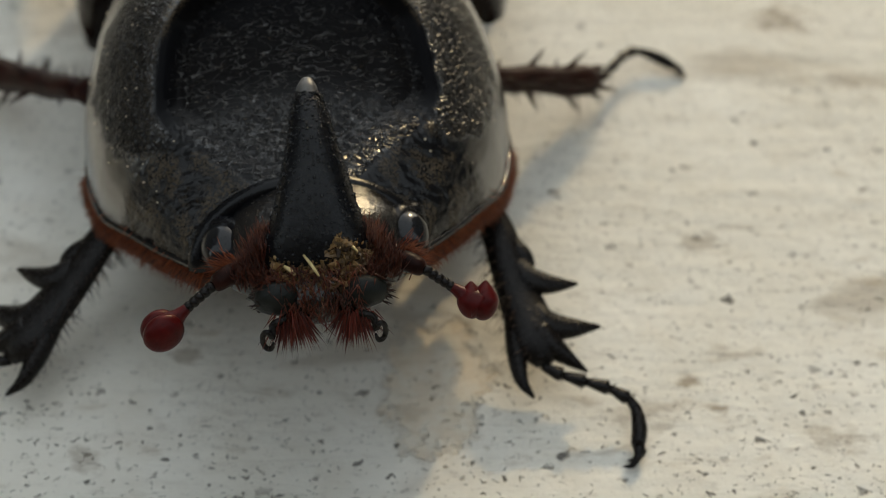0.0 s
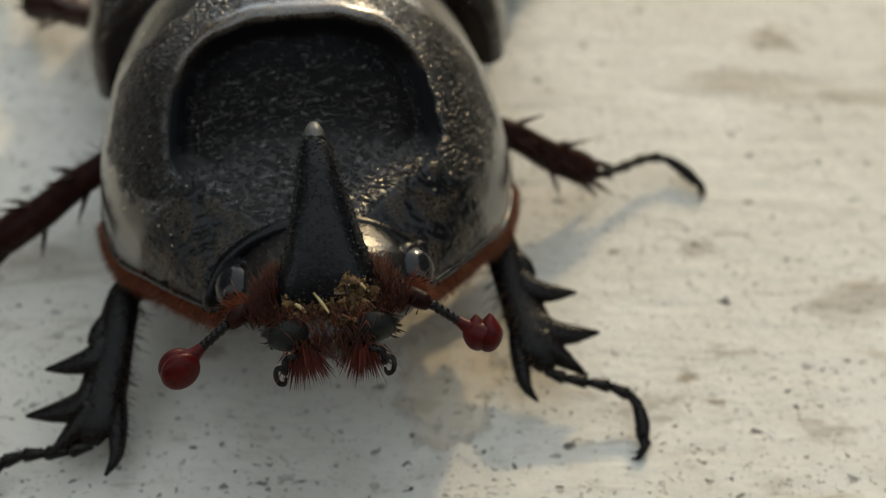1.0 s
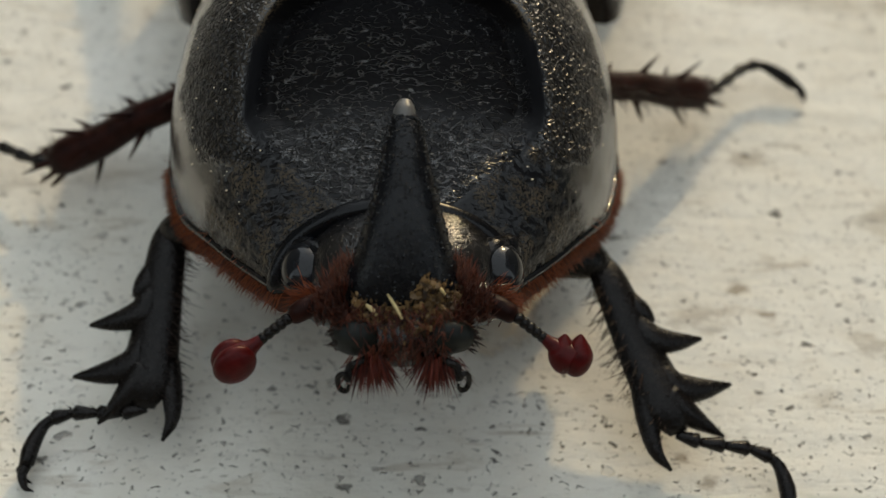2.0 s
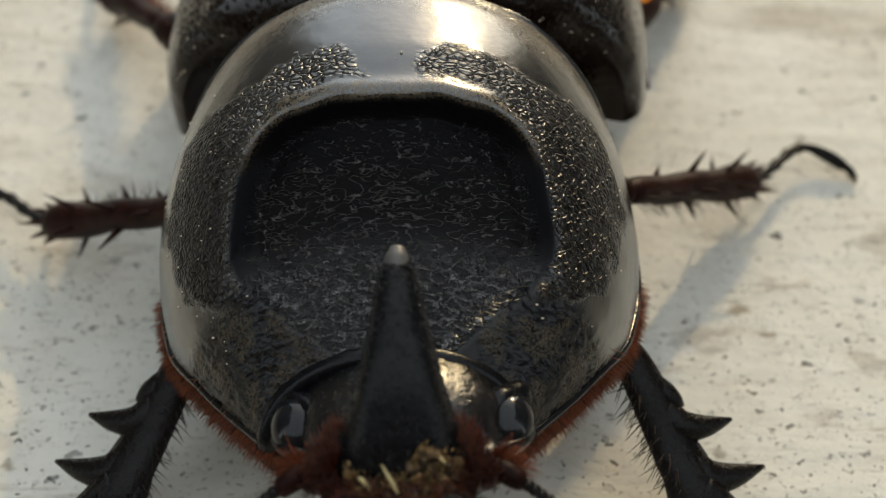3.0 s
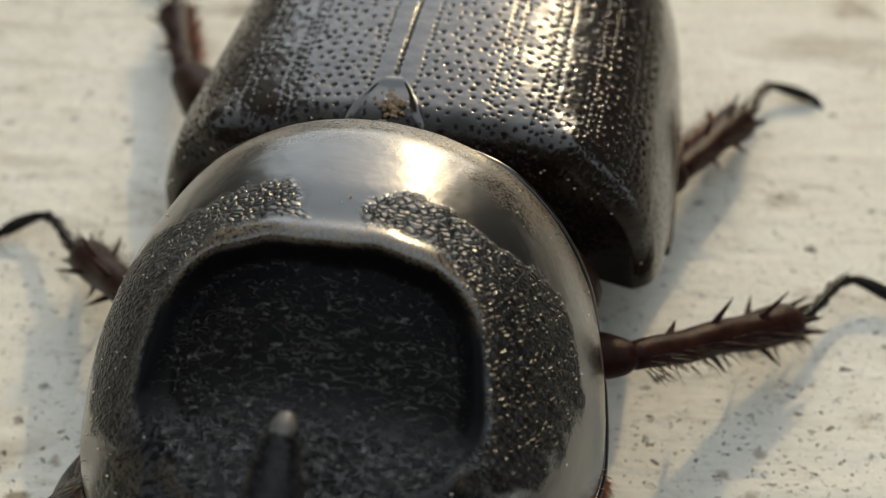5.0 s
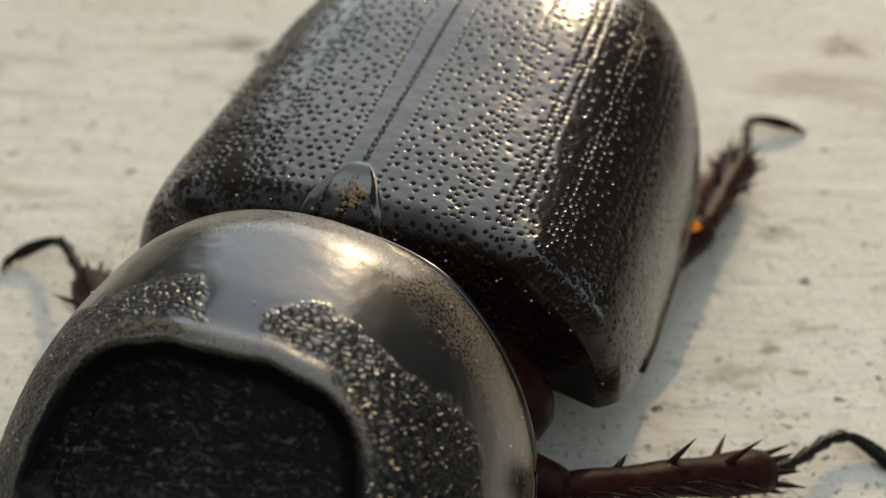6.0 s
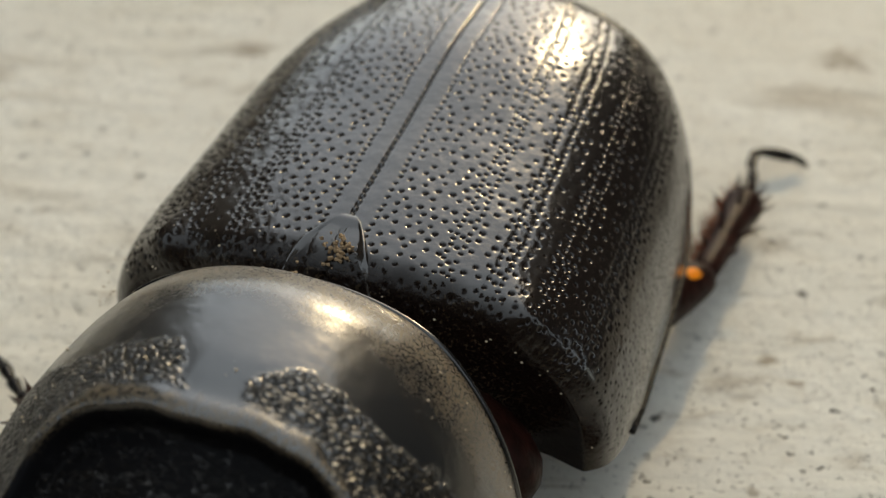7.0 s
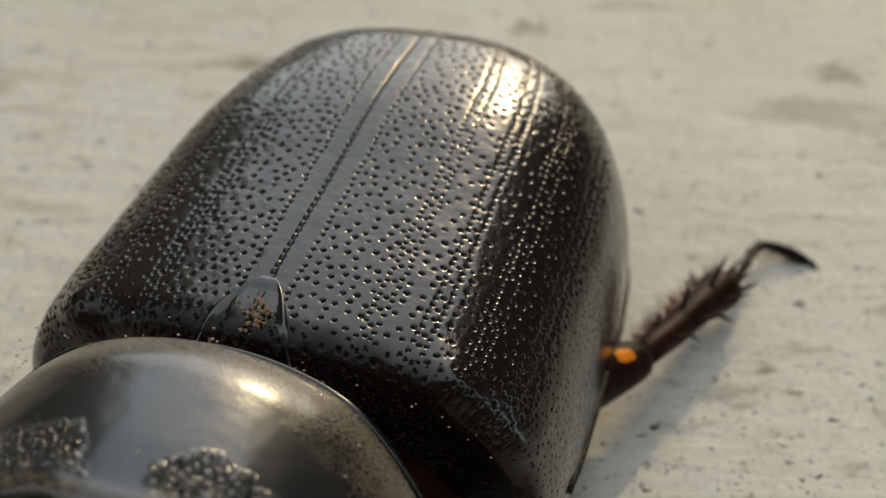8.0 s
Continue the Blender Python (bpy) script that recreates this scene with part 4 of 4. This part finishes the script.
def front_tibia(o):
    """The blade of the leg, then its teeth and inner spur; o: the outer side on x."""
    L = FRONT
    ys = np.linspace(-0.4, L, 24)
    wd = blend(ys / L, [-0.05, 0.02, 0.12, 0.5, 0.85, 1.0], [0.25, 0.74, 0.92, 1.12, 1.35, 0.45])
    blade = tube([(o * 0.12 * (y / L), y, 0.10 * math.sin(y)) for y in ys], wd * 0.52, 14, wide=((1, 0, 0), 1.9))
    teeth = []
    for y, l, r in ((0.40, 0.35, 0.40), (0.57, 2.2, 0.50), (0.85, 2.6, 0.56)):
        b = (o * 0.35, (y - 0.20) * L, 0.0)
        m1 = (o * 0.72, (y - 0.09) * L, 0.08)
        m2 = (o * (0.95 + l * 0.45), (y - 0.025) * L, 0.10)
        teeth.append(("tooth", tube([b, m1, m2, (o * (1.0 + l), y * L, 0.03)], [r * 0.9, r * 1.1, r * 0.72, 0.07], 12, wide=((0, 1, 0), 1.35), smooth_to=16)))
    teeth.append(("tooth", tube([(o * 0.3, 0.80 * L, 0), (o * 0.9, 0.92 * L, 0.1), (o * 2.15, 1.09 * L, 0.0)], [0.85, 0.62, 0.07], 10, smooth_to=10)))
    teeth.append(("spur", tube([(-o * 0.55, L * 0.64, 0), (-o * 0.98, L * 0.86, -0.05), (-o * 1.22, L * 1.04, -0.1), (-o * 0.86, L * 1.16, -0.15)], [0.45, 0.52, 0.36, 0.08], 10, smooth_to=10)))
    return blade, teeth


def spiny_tibia(L, wide_end):
    ys = np.linspace(-0.3, L, 22)
    wd = blend(ys / L, [-0.03, 0.02, 0.12, 0.6, 0.93, 1.0], [0.2, 0.62, 0.70, 0.84, wide_end, wide_end * 0.5])
    blade = tube([(0, y, 0.08 * math.sin(y * 1.3)) for y in ys], wd, 14, wide=((1, 0, 0), 1.15))
    spines = []
    for f, n, l in ((0.24, 3, 1.0), (0.45, 4, 2.0), (0.72, 5, 2.2)):
        for k in range(n):
            a = k * 2 * math.pi / n + 0.4
            rr = 0.6
            spines.append(("spine", cone((rr * math.cos(a), f * L, rr * math.sin(a) * 0.9), ((rr + l * 0.7) * math.cos(a), f * L + l * 0.75, (rr + l * 0.7) * math.sin(a)), 0.21, n=6)))
    for k in range(8):
        a = k * 2 * math.pi / 8
        l = 1.0 + 0.6 * (k % 3 == 0)
        spines.append(("spine", cone((wide_end * 0.75 * math.cos(a), L * 0.95, wide_end * 0.7 * math.sin(a)), (wide_end * 1.2 * math.cos(a), L * 0.98 + l, wide_end * 1.15 * math.sin(a)), 0.20, n=6)))
    return blade, spines


def tarsus_shape(L, bulge):
    """Five joints that arch sideways and end in two hooked claws."""
    pcs = []
    path = [np.array([bulge * L * 0.26 * math.sin(math.pi * f**1.7), L * (1.06 * f - 0.06 * f**6), 0.55 * math.sin(f * 2.6) - 0.1 * f]) for f in np.linspace(0, 1, 13)]
    for k in range(4):
        a, b = path[2 * k], path[2 * k + 2]
        pcs.append(tube([a, a + (b - a) * 0.35, a + (b - a) * 0.9, b], [0.20, 0.27, 0.38, 0.22], 9, smooth_to=7))
        for q in range(4):
            an = q * 1.57 + 0.5
            pcs.append(cone(b - (b - a) * 0.12, b + (b - a) * 0.22 + np.array([0.42 * math.cos(an), 0, 0.42 * math.sin(an)]), 0.06, n=5))
    pcs.append(tube([path[8], path[9], path[11], path[12]], [0.22, 0.28, 0.40, 0.34], 9, smooth_to=9))
    e = path[12]
    turn = -bulge * 0.6
    for s in (1, -1):
        pcs.append(tube([e, e + [turn * 0.35 + s * 0.18, 0.35, -0.1], e + [turn + s * 0.28, 0.4, -0.3], e + [turn * 1.6 + s * 0.22, 0.1, -0.45]], [0.27, 0.22, 0.15, 0.03], 8, smooth_to=10))
    return joined(pcs)


def leg_bristles(L, side, n):
    rows_ = []
    for _ in range(n):
        y = rng.uniform(0.05, 1.0) * L
        a = rng.uniform(-0.9, 0.9)
        rows_.append(((side * 0.85 * math.cos(a), y, 0.6 * math.sin(a)), (side * math.cos(a), 0.55 + rng.normal(0, 0.3), math.sin(a)), rng.uniform(0.5, 1.5)))
    return bristles(rows_)


def build_leg(name, shape, L, tl, inner, bulge, mat, label):
    (v, fc), extras = shape
    leg = mesh_object(name, v, fc, mat, beetle, label)
    for nm, (v, fc) in extras:
        mesh_object(nm, v, fc, mat, leg)
    v, fc = tarsus_shape(tl, bulge)
    foot = mesh_object("tarsus", v, fc, MAT_LEG, leg, "slender jointed foot with two hooked claws")
    v, fc = leg_bristles(L, inner, 300 if name == "hind_leg" else 120)
    tagged(mesh_object("bristles", v, fc, MAT_HAIR if name == "hind_leg" else MAT_BRISTLE, leg, "stiff red hairs" if name == "hind_leg" else "stiff dark bristles"), kind="stuff")
    return leg, foot


def build_femur(name, length, r, mat, label):
    """A thigh that starts at the knee and runs along +y into the body."""
    v, fc = tube([(0, -0.6, 0), (0, 0.0, 0.02), (0, length * 0.25, 0.05), (0, length * 0.6, 0.1), (0, length, 0)], [r * 0.12, r * 0.55, r * 0.90, r * 1.15, r * 0.8], 14, wide=((1, 0, 0), 1.25), smooth_to=16)
    return mesh_object(name, v, fc, mat, beetle, label)


LEGS = {}
for key, sgn in (("front_a", 1), ("front_b", -1)):
    LEGS[key] = (*build_leg("front_leg", front_tibia(-sgn), FRONT, 6.0, sgn, -sgn, MAT_LEG, "broad black digging leg with pointed teeth"), build_femur("front_femur", 6.5, 1.2, MAT_LEG, "dark mahogany thigh"))
for key, sgn in (("middle_a", 1), ("middle_b", -1)):
    LEGS[key] = (*build_leg("middle_leg", spiny_tibia(MIDDLE, 1.0), MIDDLE, 7.0, 1, -sgn, MAT_LEG_RED, "dark mahogany spiny leg"), build_femur("middle_femur", 9.0, 1.3, MAT_LEG_RED, "dark mahogany thigh"))
for key, sgn in (("hind_a", 1), ("hind_b", -1)):
    LEGS[key] = (*build_leg("hind_leg", spiny_tibia(HIND, 1.15), HIND, 7.4, -sgn, -sgn, MAT_LEG_RED, "dark spiny hind leg"), build_femur("hind_femur", 10.0, 1.5, MAT_LEG_RED, "thick dark thigh with an orange joint"))
for key in ("hind_a",):
    v, fc = ellipsoid((-0.2, 2.0, 0.55), (0.85, 1.6, 0.75), 14, 18)
    mesh_object("joint_skin", v, fc, MAT_AMBER, LEGS[key][2], "bright orange joint skin")

# where hips sit and knees tend to be, and how the feet step (ankle, toe and, where it differs, knee in the beetle's space)
HIPS = {"front_a": ((4.8, -4.2, 6.0), (10.4, -3.2, 7.0)), "front_b": ((4.8, -4.2, 6.0), (10.0, -3.6, 6.8))}
HIPS["middle_a"] = HIPS["middle_b"] = ((5.5, 7.5, 5.2), (9.8, 5.2, 7.2))
HIPS["hind_a"] = HIPS["hind_b"] = ((6.0, 17.0, 4.8), (14.4, 23.2, 4.8))
STROLL = [
    (0.0, -0.92, 2.83, 0.10, 0.10, 1.22, 7.49),
    (0.5, -1.73, 1.85, -0.26, -0.06, -0.03, 8.65),
    (1.0, -1.21, 0.35, -0.28, -0.48, -0.41, 8.00),
    (1.2, -0.85, -0.13, 0.18, -0.02, -1.16, 6.61),
    (2.3, 1.82, -7.27, 0.43, 0.74, 0.73, 1.93),
    (2.5, 2.35, -8.63, 0.42, 1.11, 0.22, 3.05),
    (3.0, 1.50, -12.12, 0.72, 0.38, -1.39, 2.47),
    (3.5, 0.73, -14.97, 0.22, 2.20, -1.62, -2.56),
    (4.0, -0.29, -15.96, 1.29, -0.43, 0.75, -6.01),
    (4.5, -1.93, -19.46, 0.82, -0.68, 1.59, -7.83),
    (5.0, -2.66, -20.75, -0.52, -0.70, -0.12, -6.69),
    (5.2, -3.33, -21.56, -0.67, 0.01, -1.71, -8.30),
    (6.3, -6.88, -25.44, -0.86, 0.26, 0.12, -16.58),
    (6.5, -7.01, -26.36, -0.71, -0.25, 0.26, -15.97),
    (7.0, -7.10, -27.82, -0.29, -0.82, 0.21, -15.33),
    (7.5, -8.04, -29.75, -0.19, -1.48, 0.94, -13.55),
    (8.0, -9.81, -31.33, -0.58, -1.35, -0.01, -13.28),
]
STEPS_FRONT_A = [
    (0.0, 11.0, -11.9, 2.2, 15.2, -16.4, 0.6, 9.5, -3.0, 5.3),
    (0.5, 11.3, -12.0, 2.2, 15.8, -15.8, 0.6, 10.3, -1.9, 5.3),
    (1.0, 11.2, -10.2, 2.1, 15.6, -14.0, 0.4, 9.7, -1.5, 5.3),
    (1.2, 11.1, -9.4, 1.6, 15.7, -13.3, -0.2, 9.8, -1.3, 5.1),
    (2.3, 13.5, -13.6, 1.9, 18.0, -16.1, 0.4, 9.2, -4.0, 5.3),
    (2.5, 12.8, -12.6, 1.9, 17.2, -15.3, 0.3, 9.1, -4.6, 5.3),
    (3.0, 13.7, -9.8, 1.0, 17.9, -12.4, -0.7, 10.3, -3.2, 5.3),
    (3.5, 15.2, -7.3, 1.6, 19.3, -9.1, -0.1, 11.3, -1.7, 5.3),
    (4.0, 14.9, -8.7, 0.8, 18.8, -10.4, -0.8, 10.0, -4.2, 5.3),
    (4.5, 13.8, -3.8, 1.7, 19.7, -4.8, 0.1),
    (5.0, 16.2, -3.4, 2.4, 21.9, -4.7, 0.8),
    (5.2, 15.5, -6.3, 2.2, 20.8, -8.5, 0.4),
    (6.3, 17.3, -5.9, 2.9, 23.2, -8.3, 1.3),
    (8.0, 16.9, -7.0, 2.4, 21.9, -11.0, 0.7),
]
STEPS_FRONT_B = [
    (0.0, -15.1, -8.2, 1.6, -21.0, -8.3, -0.2, -9.7, -2.7, 5.3),
    (0.5, -11.5, -13.5, 2.3, -16.5, -14.9, 0.6, -9.1, -3.4, 5.3),
    (1.0, -11.7, -11.9, 2.3, -16.8, -13.5, 0.6, -9.7, -1.8, 5.3),
    (1.2, -11.9, -11.8, 2.1, -17.2, -13.5, 0.5, -9.8, -2.0, 5.3),
    (2.3, -11.4, -10.3, 1.6, -16.9, -12.4, -0.1, -11.2, -1.6, 5.3),
    (2.5, -12.2, -8.7, 1.7, -17.9, -10.6, 0.1, -11.1, -1.6, 5.3),
    (3.0, -13.5, -9.0, 1.7, -18.9, -10.6, 0.2, -9.9, -2.9, 5.3),
    (3.5, -13.1, -10.4, 2.6, -17.9, -12.4, 1.1, -10.0, -3.8, 5.3),
    (4.0, -12.6, -9.9, 0.5, -17.6, -12.1, -1.3, -9.5, -4.4, 5.3),
    (4.5, -13.2, -8.3, 0.7, -17.9, -10.3, -1.1, -10.1, -2.9, 5.3),
    (5.0, -13.0, -3.8, 2.5, -18.3, -5.4, 0.9),
    (5.2, -12.1, -4.2, 3.0, -17.4, -6.0, 1.6),
    (6.3, -7.6, -13.3, 2.9, -11.9, -16.6, 1.3),
    (8.0, -6.0, -10.4, 2.3, -10.4, -13.4, 0.7),
]
STEPS_MIDDLE_A = [
    (0.0, 18.8, 10.5, 2.3, 25.2, 13.4, 0.8),
    (0.5, 19.5, 6.1, 4.9, 25.7, 5.6, 5.3),
    (1.0, 17.5, 4.8, 2.2, 24.6, 5.0, 0.5),
    (1.2, 17.2, 6.1, 1.5, 23.5, 6.2, -0.3),
    (2.3, 18.9, 12.0, 1.7, 25.9, 14.6, 0.1),
    (2.5, 19.1, 13.2, 1.4, 25.8, 15.1, -0.2),
    (3.0, 20.0, 12.5, 0.7, 27.0, 15.3, -1.1),
    (3.5, 19.4, 7.8, 0.9, 25.1, 10.2, -0.9),
    (4.0, 19.8, 9.7, 1.0, 25.7, 13.3, -0.5),
    (4.5, 20.3, 13.3, 1.9, 26.2, 17.6, 0.5),
    (5.0, 20.8, 14.2, 2.7, 27.2, 18.4, 1.1),
    (5.2, 20.8, 14.2, 2.0, 25.9, 17.9, 0.3),
    (6.3, 20.1, 12.7, 2.8, 25.6, 15.4, 1.2),
    (6.5, 20.0, 10.2, 2.8, 25.5, 12.9, 1.3),
    (8.0, 20.2, 9.2, 2.8, 25.8, 11.5, 1.2),
]
STEPS_MIDDLE_B = [
    (0.0, -19.5, 16.1, 1.5, -26.0, 18.4, -0.3),
    (0.5, -18.6, 14.4, 2.3, -25.0, 16.7, 0.7),
    (1.0, -18.3, 3.1, 2.4, -23.5, 3.8, 0.9),
    (1.2, -18.6, 4.3, 2.2, -23.8, 5.3, 0.7),
    (2.3, -19.6, 5.8, 1.2, -24.6, 6.9, -0.4),
    (2.5, -20.2, 7.1, 1.4, -25.5, 8.8, -0.3),
    (3.0, -19.8, 9.8, 1.7, -25.5, 11.7, 0.2),
    (3.5, -20.2, 10.4, 2.0, -26.7, 12.5, 0.5),
    (4.0, -20.4, 10.3, 0.5, -27.3, 12.4, -1.2),
    (4.5, -20.0, 12.6, 0.8, -26.0, 13.8, -1.0),
    (5.0, -18.2, 13.8, 2.7, -24.5, 16.3, 1.2),
    (5.2, -18.3, 14.5, 3.2, -24.2, 16.2, 1.8),
    (6.3, -17.3, 15.3, 2.8, -24.0, 17.3, 1.1),
    (6.5, -16.7, 13.9, 2.7, -23.8, 17.1, 1.1),
    (7.0, -16.1, 9.9, 2.4, -22.7, 11.2, 0.8),
    (7.5, -15.9, 6.2, 2.1, -22.2, 6.7, 0.4),
    (8.0, -15.2, 7.0, 2.7, -21.5, 7.6, 1.2),
]
STEPS_HIND_A = [
    (0.0, 20.8, 36.8, 2.3, 26.6, 42.1, 0.8),
    (1.2, 21.2, 35.9, 1.4, 26.8, 41.3, -0.3),
    (2.3, 19.3, 34.7, 1.4, 24.6, 40.5, -0.2),
    (3.5, 19.8, 34.9, -0.1, 24.5, 41.1, -2.1),
    (4.0, 19.3, 34.7, 1.2, 24.1, 41.2, -0.3),
    (4.5, 19.3, 33.2, 2.1, 24.1, 39.7, 0.7),
    (5.0, 18.6, 31.9, 2.9, 23.1, 36.7, 1.3),
    (5.2, 18.6, 33.6, 2.1, 22.7, 39.3, 0.4),
    (6.3, 16.1, 38.7, 2.7, 19.3, 46.8, 1.1),
    (6.5, 16.5, 38.7, 3.0, 19.7, 47.0, 1.4),
    (7.0, 17.1, 39.1, 2.9, 20.3, 47.6, 1.5),
    (7.5, 19.5, 33.5, 3.4, 23.2, 38.6, 2.0),
    (8.0, 19.9, 35.1, 3.4, 23.7, 39.7, 1.9),
]
STEPS_HIND_B = [
    (0.0, -19.6, 32.0, 1.4, -24.3, 38.7, -0.3),
    (1.0, -18.8, 29.0, 2.7, -25.3, 37.8, 1.2),
    (1.2, -18.8, 27.4, 2.2, -24.9, 35.7, 0.7),
    (2.3, -20.7, 33.0, 0.9, -25.5, 39.1, -0.9),
    (3.0, -20.2, 31.9, 1.6, -25.0, 37.9, 0.0),
    (4.0, -22.5, 34.1, 0.7, -27.1, 39.4, -0.9),
    (4.5, -23.1, 36.7, 1.0, -27.3, 42.7, -0.7),
    (5.0, -21.5, 39.4, 3.1, -26.2, 45.7, 1.5),
    (5.2, -19.7, 36.7, 3.3, -24.1, 41.8, 1.8),
    (6.3, -15.4, 36.2, 2.7, -17.4, 43.7, 1.0),
    (7.0, -14.2, 37.0, 2.7, -15.6, 44.7, 1.0),
    (8.0, -14.6, 36.0, 2.7, -16.0, 43.2, 1.0),
]
STEPS = {"front_a": STEPS_FRONT_A, "front_b": STEPS_FRONT_B, "middle_a": STEPS_MIDDLE_A, "middle_b": STEPS_MIDDLE_B, "hind_a": STEPS_HIND_A, "hind_b": STEPS_HIND_B}


def along(a, b):
    """A pose at a whose +y points to b, +z as far up as can be (plan units)."""
    y = (Vector(b) - Vector(a)).normalized()
    z = (Vector((0, 0, 1)) - y * y.z).normalized()
    x = y.cross(z)
    m = Matrix((x, y, z)).transposed().to_4x4()
    m.translation = Vector(a) * U
    return m


def motions():
    walk(beetle, [(t, pose(U * x, U * y, U * z, rx, ry, rz)) for t, x, y, z, rx, ry, rz in STROLL])
    for key, steps in STEPS.items():
        leg, foot, femur = LEGS[key]
        kind = key.split("_")[0]
        sgn = 1 if key.endswith("a") else -1
        hip, knee0 = [Vector((p[0] * sgn, p[1], p[2])) for p in HIPS[key]]
        length = {"front": FRONT, "middle": MIDDLE, "hind": HIND}[kind]
        rows = list(steps)
        if rows[0][0] > 0:
            rows.insert(0, (0.0, *rows[0][1:]))
        if rows[-1][0] < 8:
            rows.append((8.0, *rows[-1][1:]))
        legs_, feet, thighs = [], [], []
        for t, *places in rows:
            ankle, toe = Vector(places[:3]), Vector(places[3:6])
            bent = Vector(places[6:9]) if len(places) > 6 else knee0
            knee = ankle + (bent - ankle).normalized() * length
            m = along(knee, ankle)
            f = along(ankle, toe)
            legs_.append((t, m))
            feet.append((t, m.inverted() @ f))
            thighs.append((t, along(knee, hip)))
        walk(leg, legs_)
        walk(foot, feet)
        walk(femur, thighs)


motions()
